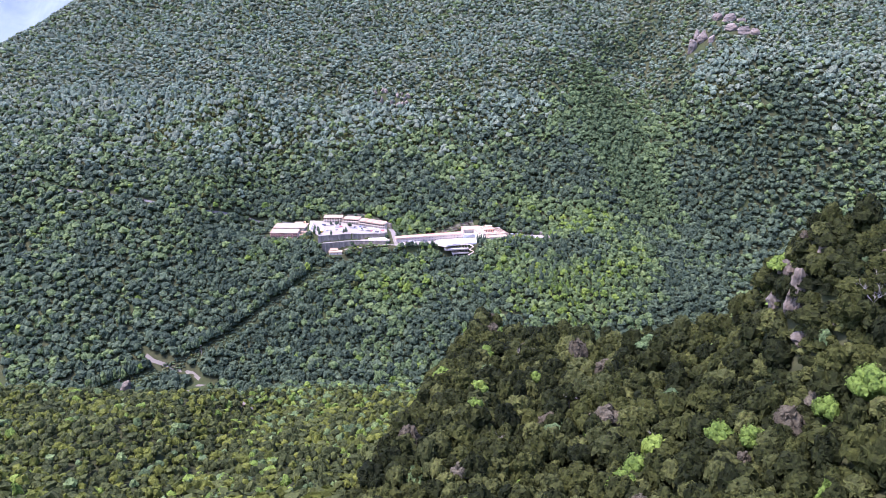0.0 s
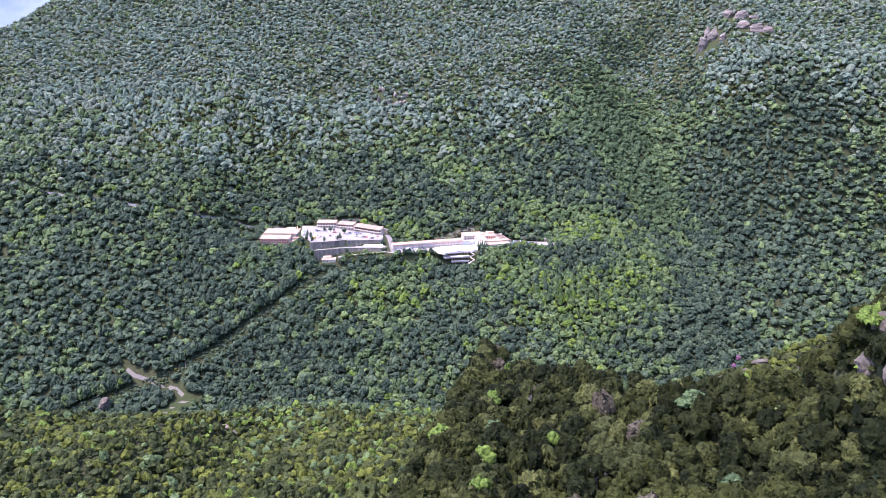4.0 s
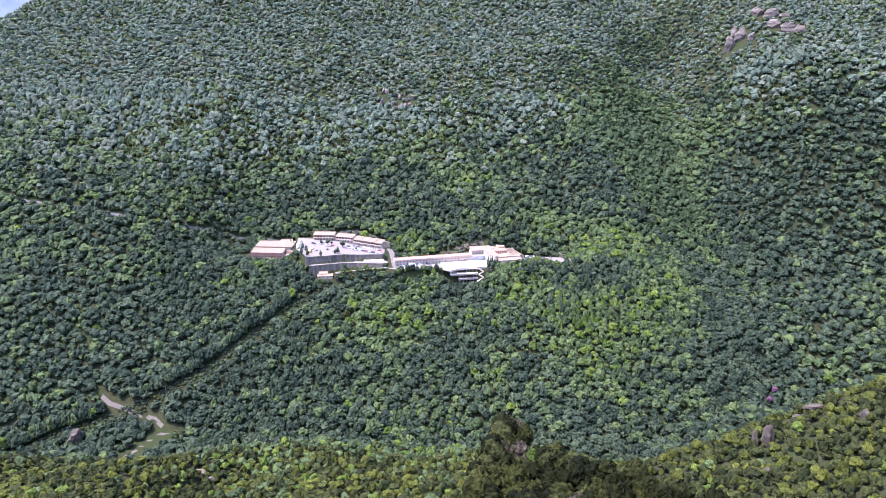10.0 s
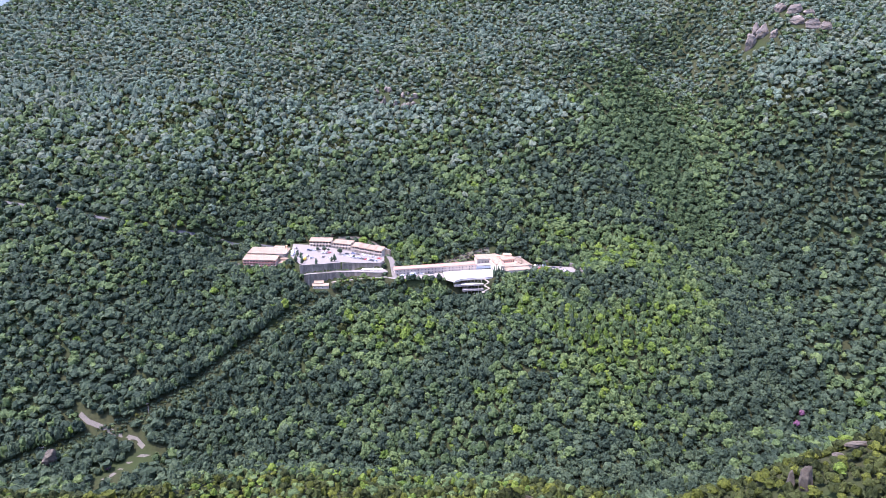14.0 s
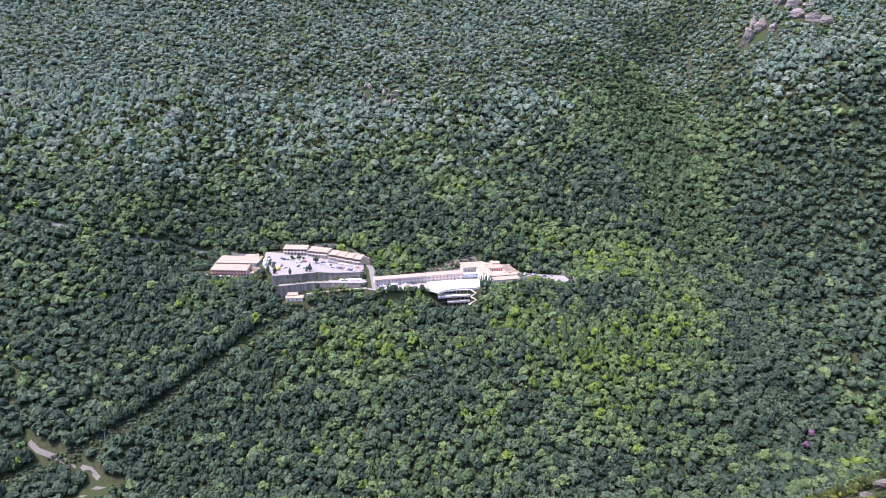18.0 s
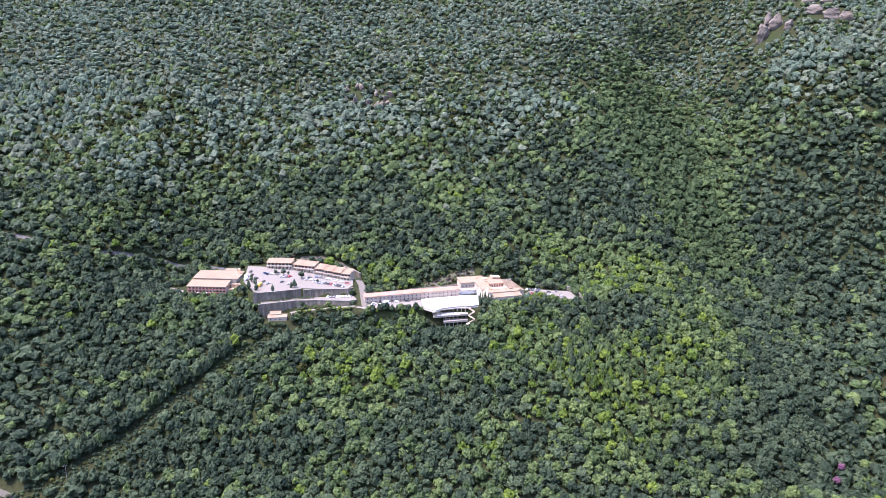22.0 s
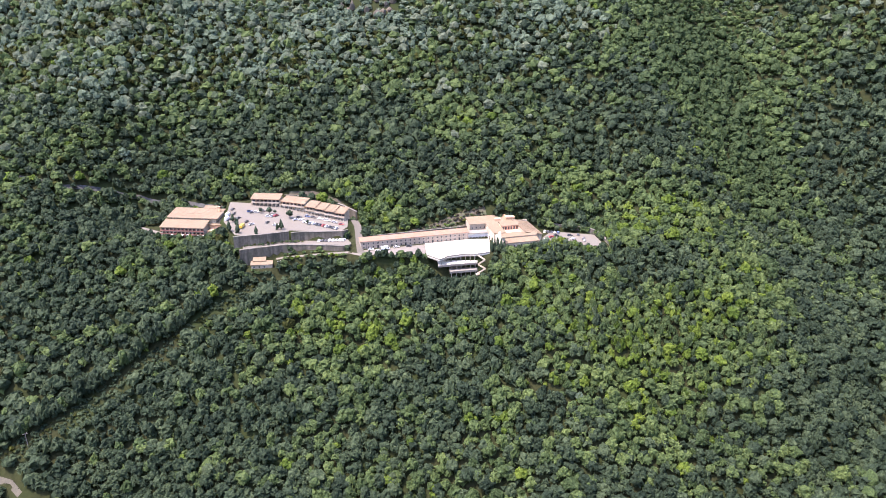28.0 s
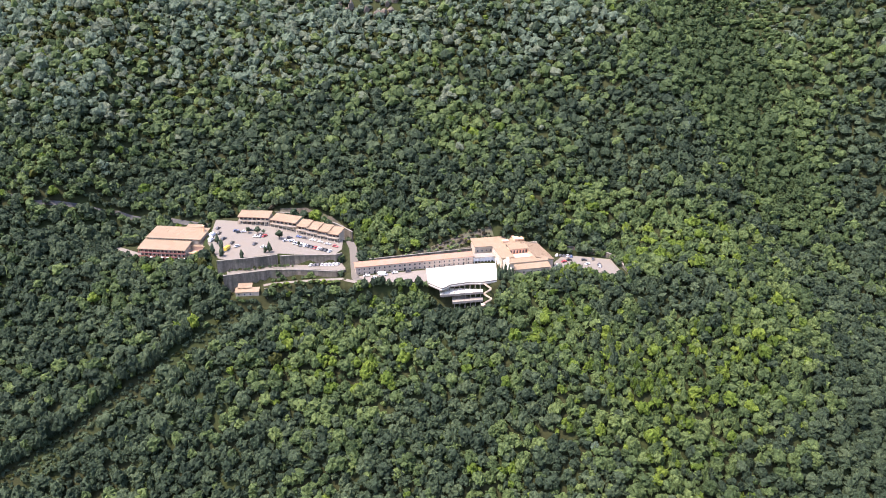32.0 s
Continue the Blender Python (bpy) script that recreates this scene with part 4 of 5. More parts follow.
for i in range(5):
    window(church, 3.6 + i * 5.1, 0, 1.9, WINDOW)
part("buttress", boxes((27.3, 28.3, -0.7, 0.6, -4, 4.6), (-0.4, 0.6, -0.7, 0.6, -4, 4.6)), STONE, church)
part("facade", slab([(-1.0, -0.8), (-0.2, -0.8), (-0.2, 14.2), (-1.0, 14.2)], -4, 6.4), TRIM, church, "pale limewashed facade")
bm = prism([(-0.8, 6.4), (14.2, 6.4), (12.0, 8.3), (9.4, 9.4), (8.6, 11.0), (6.7, 12.0), (4.8, 11.0), (4.0, 9.4), (1.4, 8.3)], -1.0, -0.2)
part("gable", bm, TRIM, church, "curved limewashed gable")
part("pilaster", boxes(*[(-1.25, -1.0, y, y + 0.8, -4, 6.6) for y in (-0.8, 3.8, 8.8, 13.4)], (-1.3, -1.0, -0.9, 14.3, 6.2, 6.7)), TRIM, church)
turret = part("bell_turret", boxes((-1.0, 1.4, 0.2, 2.6, 6.4, 9.2), (-1.3, 1.7, -0.1, 2.9, 9.2, 9.6)), STONE, church)
part("turret_cap", slab([(-1.1, 0.1), (1.5, 0.1), (1.5, 2.7), (-1.1, 2.7)], 9.6, lambda x, y: 10.0 + 0.01 * x), TILE, turret)
window(church, -1.0, 6.7, 0.2, DOORWAY, 270, "church_door")
window(church, -1.0, 6.7, 4.2, WINDOW, 270, "rose_window")
window(church, -1.0, 2.2, 1.2, WINDOW, 270)
window(church, -1.0, 11.2, 1.2, WINDOW, 270)

west = thing("west_wing", "pale plastered west wing beside the church", "building", at_church(-2, 14.5))
part("wall", boxes((0, 9, 0, 20, -3, 7.6)), STUCCO, west)
part("roof", shed(0, 9, 0, 7.8, 20, 9.0, 0.4), TILE, west, "faded tiled roof")
for i in range(4):
    window(west, 0, 3 + i * 4.4, 5.4, SMALL_WINDOW, 270)
    window(west, 0, 3 + i * 4.4, 2.0, SMALL_WINDOW, 270)

court = thing("cloister_court", "raised cloister court with terracotta floor and ochre arcade", "courtyard", at_church(7, 13.6))
part("floor", boxes((0, 13.5, 0, 10.5, -3, 6.3)), TERRACOTTA, court)
part("parapet", boxes((0, 13.5, 0, 0.3, 6.3, 7.2)), STUCCO, court)
part("arcade_wall", boxes((0, 13.5, 10.5, 16, -3, 9.4)), OCHRE, court, "ochre arcade wall")
for i in range(6):
    window(court, 1.3 + i * 2.2, 10.5, 6.5, DOORWAY, name="arch")
part("roof", shed(0, 13.5, 10.3, 9.5, 16, 10.8, 0.3), TILE, court)

east = thing("east_wing", "broad east wing under a large pink tiled roof", "building", at_church(20.5, 8.5))
part("wall", boxes((0, 12.5, 0, 30, -3, 6.0)), STONE, east)
bm = slab([(-0.5, -0.6), (13.2, -0.6), (13.2, 30.6), (-0.5, 30.6)], lambda x, y: 8.9 - 0.2 * x, lambda x, y: 9.25 - 0.2 * x)
for i in range(32):
    y = -0.5 + i
    prism([(y - 0.12, 9.2), (y + 0.12, 9.2), (y + 0.12, 9.34), (y - 0.12, 9.34)], -0.5, 13.2, bm)
for v in bm.verts[8:]:
    v.co.z -= 0.2 * v.co.x
part("roof", bm, TILE, east, "large sloping roof of pink tiles")
part("upper_wall", boxes((-0.2, 0.4, 0, 30, 6, 9.0), (0.4, 12.4, 29.4, 29.8, 6, 8.4), (0.4, 12.3, 0, 0.4, 6, 6.5)), STUCCO, east)
for i in range(6):
    window(east, 12.5, 3 + i * 4.6, 2.4, SMALL_WINDOW, 90)
window(east, 9.5, 0, 2.0, SMALL_WINDOW)

north = thing("north_wing", "tall plastered north wing with low tiled roofs", "building", place(10.8, 137.4, 0.0, 15.5))
part("wall", boxes((0, 37, 0, 12, -1, 10.6)), STUCCO, north)
part("roof", shed(0, 37, 0, 10.8, 12, 12.6, 0.5), TILE, north, "faded pink tiled roof")
part("roof", shed(13, 20, -4, 9.4, 0, 10.6, 0.3), TILE, north)
part("wall", boxes((13, 20, -4, 0, -2, 9.2)), STUCCO, north)
part("roof_terrace", boxes((30, 37, 3, 11, 12.2, 13.4)), OCHRE, north, "ochre roof lantern")
part("dormer", boxes((21, 25.5, 2.5, 5.5, 11.2, 12.8)), OCHRE, north)
part("cornice", boxes((-0.2, 37.2, -0.2, 0, 10.2, 10.7)), TRIM, north)
for i in range(4):
    window(north, 2 + i * 3.2, 0, 7.2, SMALL_WINDOW)
    window(north, 2 + i * 3.2, 0, 4.4, SMALL_WINDOW)

gallery = thing("entrance_gallery", "low white gallery with square arches beside the terrace", "gallery", place(10.2, 127.4, 3.2, 14))
part("wall", boxes((0, 14.5, 2.2, 6.8, -1, 3.6)), CANVAS, gallery)
part("roof", boxes((-0.3, 15, -0.4, 7, 3.6, 3.95)), CONCRETE, gallery)
for i in range(7):
    part("pillar", boxes((i * 2.35, i * 2.35 + 0.5, 0, 0.5, -1, 3.6)), CANVAS, gallery)
porch = thing("porch", "white flat-roofed porch by the church", "porch", place(24.6, 128.2, 3.2, -60))
part("roof", boxes((0, 9, 0, 3.2, 3.0, 3.4)), CANVAS, porch)
for i in range(4):
    part("pillar", boxes((i * 2.8, i * 2.8 + 0.4, 0.1, 0.5, -1, 3.0)), CANVAS, porch)

# ---- the great white terrace on its columns ----
terrace = thing("terrace", "great white paved terrace on columns over the slope", "terrace", place(0, 0, 3.25, 0))
FRONT = [(-22.5, 114.5), (-20.8, 100), (-19.5, 90.5), (-15, 86.5), (-10.2, 82.2), (-7.6, 84.0), (-5.0, 88.2), (1, 90.6), (7, 92.9), (11.5, 93.6),
         (14.6, 93.4), (19, 94.8), (25.2, 97.6), (25.4, 126.8), (10.2, 125.0)]
part("paving", slab(FRONT, -0.35, 0.25), PAVING, terrace, "white paving")
part("edge_beam", slab([(x, y - 0.15) for x, y in FRONT[2:13]] + [(25.2, 99.0), (14.6, 95.4), (7, 94.8), (-5.6, 90.4), (-10, 84.4), (-18, 91.5)], -0.95, -0.36), CONCRETE, terrace)
rail = bmesh.new()
for (ax, ay), (bx, by) in zip(FRONT[:12], FRONT[1:13]):
    d = math.hypot(bx - ax, by - ay)
    nx, ny = -(by - ay) / d * 0.12, (bx - ax) / d * 0.12
    slab([(ax, ay), (bx, by), (bx + nx, by + ny), (ax + nx, ay + ny)], 0.25, 1.15, rail)
part("parapet", rail, CONCRETE, terrace, "low concrete parapet")
part("middle_floor", slab([(-11, 81.6), (-4, 83.4), (16.0, 88.6), (16.5, 101), (-13, 101)], -4.6, -4.2), PAVING, terrace, "pale lower terrace")
part("middle_edge", slab([(-11, 81.3), (-4, 83.1), (16.2, 88.3), (16.2, 88.6), (-4, 83.4), (-11, 81.6)], -4.9, -3.4), CONCRETE, terrace)
part("lower_floor", slab([(-3, 79.6), (16.0, 84.6), (16.4, 95), (-4, 93)], -8.3, -7.9), CONCRETE, terrace)
part("lower_edge", slab([(-3, 79.3), (16.2, 84.3), (16.2, 84.6), (-3, 79.6)], -8.6, -7.1), CONCRETE, terrace)
part("back_wall", slab([(-20, 97.5), (20, 100.5), (20, 103), (-20, 103)], -10, -0.4), CONCRETE, terrace)
for i in range(8):
    part("column", boxes((-9 + i * 3.3, -8.5 + i * 3.3, 84.4 + i * 0.8, 84.9 + i * 0.8, -4.2, -0.9 if i < 1 else -3.2)), CONCRETE, terrace)
    part("column", boxes((-9 + i * 3.3, -8.5 + i * 3.3, 89.6 + i * 0.55, 90.1 + i * 0.55, -4.2, -0.4)), CONCRETE, terrace)
for i in range(6):
    part("column", boxes((-2 + i * 3.3, -1.5 + i * 3.3, 81.4 + i * 0.8, 81.9 + i * 0.8, -16, -8.3)), CONCRETE, terrace)
    part("column", boxes((-2 + i * 3.3, -1.5 + i * 3.3, 84.6 + i * 0.8, 85.1 + i * 0.8, -7.9, -4.6)), CONCRETE, terrace)

stair = thing("outdoor_stair", "white zigzag outdoor stair beside the terrace", "stairs", place(16.5, 93.0, 3.2, 0))
for i, (x0, y0, x1, y1, za, zb) in enumerate(((0, 0.5, 5.0, -2.5, 0.2, -2.1), (5.0, -2.9, 0.2, -5.2, -2.1, -4.4), (0.2, -5.8, 5.2, -8.0, -4.4, -6.6), (5.2, -8.4, -0.5, -11, -6.6, -9))):
    n, d = 12, math.hypot(x1 - x0, y1 - y0)
    nx, ny = -(y1 - y0) / d * 0.45, (x1 - x0) / d * 0.45
    bm = bmesh.new()
    for k in range(n):
        a, b = k / n, (k + 1) / n
        p = [(x0 + (x1 - x0) * q + sx * nx, y0 + (y1 - y0) * q + sx * ny) for q, sx in ((a, -1), (b, -1), (b, 1), (a, 1))]
        z = za + (zb - za) * b
        slab(p, z - 0.5, z, bm)
    part("flight", bm, STONE, stair)
    bm = bmesh.new()
    for side in (-1, 1):
        p = [(x0 + side * nx, y0 + side * ny), (x1 + side * nx, y1 + side * ny), (x1 + side * nx * 1.15, y1 + side * ny * 1.15), (x0 + side * nx * 1.15, y0 + side * ny * 1.15)]
        f = lambda x, y, x0=x0, y0=y0, x1=x1, y1=y1, za=za, zb=zb, d=d: za + (zb - za) * ((x - x0) * (x1 - x0) + (y - y0) * (y1 - y0)) / d / d
        slab(p, lambda x, y: f(x, y) - 0.5, lambda x, y: f(x, y) + 0.25, bm)
    part("stair_wall", bm, STONE, stair)
part("landing", boxes((-1.5, 1.2, -13, -10, -9.8, -9.2)), STONE, stair)

# ---- the hut below the walls ----
hut = thing("hut", "small hut with two pink tiled roofs below the wall", "hut", place(-143.0, 83.6, -6.0, 9))
part("wall", boxes((0, 14.5, 0, 4.2, -3, 2.8), (1.5, 9.5, 3.6, 7.4, -3, 4.2)), STUCCO, hut)
part("roof", shed(0, 14.5, 0, 2.9, 4.2, 3.9, 0.6), TILE, hut)
part("roof", shed(1.3, 9.7, 3.5, 4.4, 7.4, 5.6, 0.5), TILE, hut)
for i in range(3):
    window(hut, 2 + i * 3.6, 0, 0.6, SMALL_WINDOW)

# ---- walls, roads and paved areas ----
def drape(name, label, line, width, material, lift=0.06, step=2.0):
    """A strip of road laid on the ground along a line."""
    pts = []
    for (ax, ay), (bx, by) in zip(line, line[1:]):
        n = max(1, int(math.hypot(bx - ax, by - ay) / step))
        pts += [(ax + (bx - ax) * i / n, ay + (by - ay) * i / n) for i in range(n)]
    pts.append(line[-1])
    bm, rows = bmesh.new(), []
    for i, (x, y) in enumerate(pts):
        ax, ay = pts[max(0, i - 1)]
        bx, by = pts[min(len(pts) - 1, i + 1)]
        d = math.hypot(bx - ax, by - ay)
        nx, ny = -(by - ay) / d, (bx - ax) / d
        row = []
        for k in range(5):
            s = (k / 4 - 0.5) * width
            px, py = x + nx * s, y + ny * s
            row.append(bm.verts.new((px, py, float(ground(px, py)) + lift)))
        rows.append(row)
    for a, b in zip(rows, rows[1:]):
        for k in range(4):
            bm.faces.new((a[k], a[k + 1], b[k + 1], b[k]))
    me = mesh_of(name, bm, material)
    return tagged(new(name, me), label, "road", kind="structure")


def paved(name, label, poly, coef, material, lift=0.05):
    a, b, c = coef
    bm = slab(poly, lambda x, y: a + b * x + c * y - 0.3, lambda x, y: a + b * x + c * y + lift)
    return tagged(new(name, mesh_of(name, bm, material)), label, "pavement", kind="structure")


ROAD_GREY = surface("worn_asphalt", (0.065, 0.056, 0.045), (0.098, 0.085, 0.068), 1.2, 0.9, (0.08, 0.068, 0.054), 0.07, relief=0.01)
LOT_GREY = surface("worn_pale_asphalt", (0.1, 0.087, 0.07), (0.14, 0.124, 0.102), 1.2, 0.9, (0.125, 0.106, 0.083), 0.07, relief=0.01)
paved("pavement_lot", "worn pale grey asphalt car park", [(-178, 156), (-172, 120), (-158, 100), (-152, 98.6), (-121, 112), (-101, 113.5), (-84, 116), (-80.5, 124), (-82, 137), (-113, 147), (-137, 154), (-160, 156)], LOT[1], LOT_GREY)
paved("pavement_strip", "narrow asphalt parking terrace between two walls", [(-150, 91), (-122, 102.5), (-94, 103), (-80, 102.4), (-75, 106), (-79, 114), (-98, 112), (-120, 110.5), (-152, 97.3)], STRIP[1], LOT_GREY, 0.06)
paved("pavement_court", "pale court before the long wing", [(-68, 90), (-20, 93), (-22, 113.5), (-66, 99.8)], BENCH[1], surface("court_paving", (0.115, 0.098, 0.082), (0.16, 0.14, 0.118), 0.8, 0.9, (0.13, 0.11, 0.088), 0.1, relief=0.01), 0.05)
paved("pavement_east", "pale gravel car park beyond the church", [(62, 110), (76, 120), (97, 107), (112, 104), (106, 140), (74, 146), (66, 132)], BENCH[1], LOT_GREY, 0.06)
drape("road_hairpin", "pale asphalt road turning down to the monastery", [(-78, 140), (-74, 131), (-71.5, 119), (-69.5, 108), (-67, 96), (-60, 91)], 5.2, ROAD_GREY, 0.12)
paved("pavement_hotel", "pale drive beside the hotel", [(-242, 122), (-217, 112), (-217, 119), (-240, 130)], HOTEL_PAD[1], LOT_GREY, 0.06)
drape("road_lane", "pale lane at the foot of the lower wall", [(-127, 92), (-122, 94), (-95, 95), (-76, 94), (-66, 91)], 3.4, LOT_GREY, 0.1)
drape("road_upper", "narrow road cut into the wooded slope", UPPER_ROAD, 2.8, ASPHALT)
drape("road_behind", "service road behind the long wing", [(-74, 132), (-62, 119), (-30, 128), (10, 141)], 4.0, LOT_GREY)
GRAVEL = surface("pale_gravel", (0.05, 0.044, 0.033), (0.085, 0.075, 0.057), 1.0, 0.95, (0.09, 0.082, 0.058), 0.1, relief=0.03)
drape("track_a", "pale gravel track in the valley", TRACK_A, 3.2, GRAVEL)
drape("track_b", "pale gravel track in the valley", TRACK_B, 3.2, GRAVEL)


COPING = surface("weathered_coping", (0.115, 0.1, 0.085), (0.17, 0.152, 0.13), 0.9, 0.95, (0.09, 0.085, 0.06), 0.2, relief=0.03)


def retaining(name, label, line, foot, head, thick=0.9, material=RETAIN):
    """A stone wall along a plan line; foot and head give its heights from end to end."""
    t = tagged(new(name), label, "wall", kind="structure")
    total = sum(math.hypot(b[0] - a[0], b[1] - a[1]) for a, b in zip(line, line[1:]))
    run = 0
    for (ax, ay), (bx, by) in zip(line, line[1:]):
        d = math.hypot(bx - ax, by - ay)
        nx, ny = -(by - ay) / d * thick, (bx - ax) / d * thick
        f = lambda x, y, ends: ends[0] + (ends[1] - ends[0]) * (run + ((x - ax) * (bx - ax) + (y - ay) * (by - ay)) / d) / total
        part("wall_face", slab([(ax, ay), (bx, by), (bx + nx, by + ny), (ax + nx, ay + ny)], lambda x, y: f(x, y, foot), lambda x, y: f(x, y, head)), material, t)
        k = 1.25
        part("coping", slab([(ax - nx * 0.2, ay - ny * 0.2), (bx - nx * 0.2, by - ny * 0.2), (bx + nx * k, by + ny * k), (ax + nx * k, ay + ny * k)],
                            lambda x, y: f(x, y, head), lambda x, y: f(x, y, head) + 0.25), COPING, t)
        run += d
    return t


retaining("wall_upper_left", "grey stone retaining wall under the car park", [(-157, 94.0), (-139, 100.4), (-121, 108.6)], (4, 4), (13.9, 13.4))
retaining("wall_upper_right", "grey stone retaining wall under the car park", [(-119, 106.9), (-110, 109.8), (-101, 111.0), (-91, 112.4), (-83, 114.0), (-79, 117.5)], (4, 4), (13.0, 12.2))
retaining("wall_lower", "tall grey stone retaining wall above the wood", [(-151.5, 87.8), (-137, 94.1), (-123.5, 99.4), (-108, 100.8), (-94, 100.5), (-80, 99.8), (-74.8, 103.5)], (-8, -1), (6.3, 6.2))
retaining("wall_rear", "dark stone retaining wall behind the row of houses", [(-105, 163), (-90, 156), (-77, 146)], (10, 9), (21.5, 17))
retaining("wall_grove", "grey stone wall under the wood", [(-138, 168), (-122, 166)], (16, 16), (23, 23))
retaining("wall_east", "curved grey stone wall behind the east car park", [(62, 155), (74, 152), (88, 149), (100, 147), (107, 141), (111, 128), (113.5, 112)], (1, 1), (8.2, 5.0))
retaining("wall_long", "long low wall behind the guest wing", [(-62, 122), (-30, 132), (9, 145)], (2, 2), (6.2, 7.0), 0.6)

drape("bank_rear", "dry earth bank behind the row houses", REAR_BANK, 7, EARTH, 0.12)
drape("bank_wing", "dry earth bank behind the long wing", WING_BANK, 12, EARTH, 0.12)


# ---- parked vehicles ----
def paint(name, c):
    m, nt, p = shader(name)
    n = noise_node(nt, 3.0, 3)
    link(nt, ramp(nt, n, [(0.3, tuple(v * 0.85 for v in c)), (0.7, c)]), p.inputs["Base Color"])
    p.inputs["Roughness"].default_value = 0.3
    p.inputs["Coat Weight"].default_value = 0.5
    return m


RUBBER = surface("black_rubber", (0.015, 0.015, 0.015), (0.03, 0.03, 0.03), 4, 0.8, relief=0)
PAINTS = {"white": paint("white_paint", (0.75, 0.75, 0.74)), "silver": paint("silver_paint", (0.42, 0.43, 0.45)), "dark grey": paint("dark_grey_paint", (0.05, 0.052, 0.06)),
          "red": paint("red_paint", (0.38, 0.04, 0.04)), "blue": paint("blue_paint", (0.06, 0.10, 0.22)), "black": paint("black_paint", (0.02, 0.02, 0.022)), "yellow": paint("yellow_paint", (0.6, 0.4, 0.05))}


def wheel_mesh():
    bm = bmesh.new()
    bmesh.ops.create_cone(bm, segments=12, radius1=0.32, radius2=0.32, depth=0.22, cap_ends=True)
    bmesh.ops.rotate(bm, verts=bm.verts, cent=(0, 0, 0), matrix=Matrix.Rotation(radians(90), 3, "X"))
    return mesh_of("wheel", bm, RUBBER)


WHEEL = wheel_mesh()


def vehicle(name, label, colour, m, length=4.2, width=1.75, body_top=0.85, roof=1.48, van=False):
    v = thing(name, label, "van" if van else "car", m, "parked vehicles")
    h, w = length / 2, width / 2
    if van:
        side = [(-h, 0.35), (h, 0.35), (h, 1.1), (h - 0.5, 1.35), (h - 1.1, roof), (-h, roof)]
        cab = [(h - 1.2, 1.3), (h - 0.45, 1.36), (h - 1.05, roof - 0.12), (h - 1.6, roof - 0.12)]
    else:
        side = [(-h, 0.3), (h, 0.3), (h, 0.62), (h - 0.2, 0.78), (h * 0.42, body_top + 0.05), (-h + 0.15, body_top + 0.08), (-h, 0.7)]
        cab = [(h * 0.45, body_top), (h * 0.12, roof), (-h * 0.62, roof - 0.03), (-h + 0.25, body_top + 0.05)]
    bm = bmesh.new()
    for lst, k in ((side, w),):
        a = [bm.verts.new((x, -k, z)) for x, z in lst]
        b = [bm.verts.new((x, k, z)) for x, z in lst]
        bm.faces.new(a), bm.faces.new(b[::-1])
        for i in range(len(lst)):
            bm.faces.new((a[i], b[i], b[(i + 1) % len(lst)], a[(i + 1) % len(lst)]))
    bmesh.ops.recalc_face_normals(bm, faces=bm.faces)
    bmesh.ops.bevel(bm, geom=bm.edges[:], offset=0.07, segments=1, affect="EDGES")
    part("body", bm, PAINTS[colour], v)
    bm = bmesh.new()
    k0, k1 = w - 0.06, w - (0.04 if van else 0.22)
    if van:
        k0 = k1 = w + 0.01
    a = [bm.verts.new((x, -(k1 if z > body_top + 0.3 else k0), z)) for x, z in cab]
    b = [bm.verts.new((x, (k1 if z > body_top + 0.3 else k0), z)) for x, z in cab]
    bm.faces.new(a), bm.faces.new(b[::-1])
    for i in range(4):
        bm.faces.new((a[i], b[i], b[(i + 1) % 4], a[(i + 1) % 4]))
    part("windows", bm, GLASS, v, "dark glass")
    if not van:
        part("roof_panel", boxes((-h * 0.62, h * 0.13, -(w - 0.2), w - 0.2, roof - 0.02, roof + 0.04), bevel=0.02), PAINTS[colour], v)
    for sx in (-h * 0.62, h * 0.62):
        for sy in (-w + 0.05, w - 0.05):
            part("wheel", WHEEL, None, v, at=place(sx, sy, 0.32, 0))
    return v


HOLD = place(0, 0, -300, 0)
MASTER = {c: vehicle("car", c + " parked car on worn asphalt", c, HOLD) for c in PAINTS if c != "yellow"}


def lot_z(x, y):
    return LOT[1][0] + LOT[1][1] * x + LOT[1][2] * y + 0.05


USED = set()


def park(colour, x, y, z, turn):
    """The first of each colour is the master itself, the next are copies."""
    m = place(x, y, z, turn)
    if colour in USED:
        return copy_thing(MASTER[colour], m)
    USED.add(colour)
    MASTER[colour].matrix_world = m
    return MASTER[colour]


TONES = ("dark grey", "white", "silver", "black", "white", "dark grey", "blue", "silver", "white", "dark grey", "red")
for i, (x, y, a) in enumerate(((-172, 142.3, 80), (-168.7, 134.7, 85), (-158.3, 140, 30), (-155.9, 138.2, 35), (-152.8, 139.4, 30), (-142.3, 133.2, 10), (-139.3, 134.2, 65),
                               (-136.6, 135.2, 60), (-120.6, 130.2, 40), (-119.2, 134.9, 30), (-116.8, 130.8, 35), (-140.1, 122.5, 75), (-155.5, 121.9, 80), (-113.2, 137.2, -18),
                               (-108.4, 136.0, -18), (-102.6, 134.0, -18), (-97.0, 131.8, -18), (-91.2, 129.6, -18), (-85.5, 126.6, -20), (-150.7, 117.6, 50), (-148.7, 142.4, 10),
                               (-133, 119, 20), (-163.0, 127, 70))):
    park(TONES[(i * 3) % 11], x, y, lot_z(x, y), a)
for i in range(11):
    x, y = -113.5 + i * 2.55, 127.6 - i * 0.83
    park(TONES[(i * 5 + 2) % 11] if i > 3 else "white", x, y, lot_z(x, y), 66)
for i in range(8):
    x, y = -99 + i * 2.5, 109.3 + i * 0.32
    park("white" if i not in (1, 2) else "dark grey", x, y, 6.06, 78)
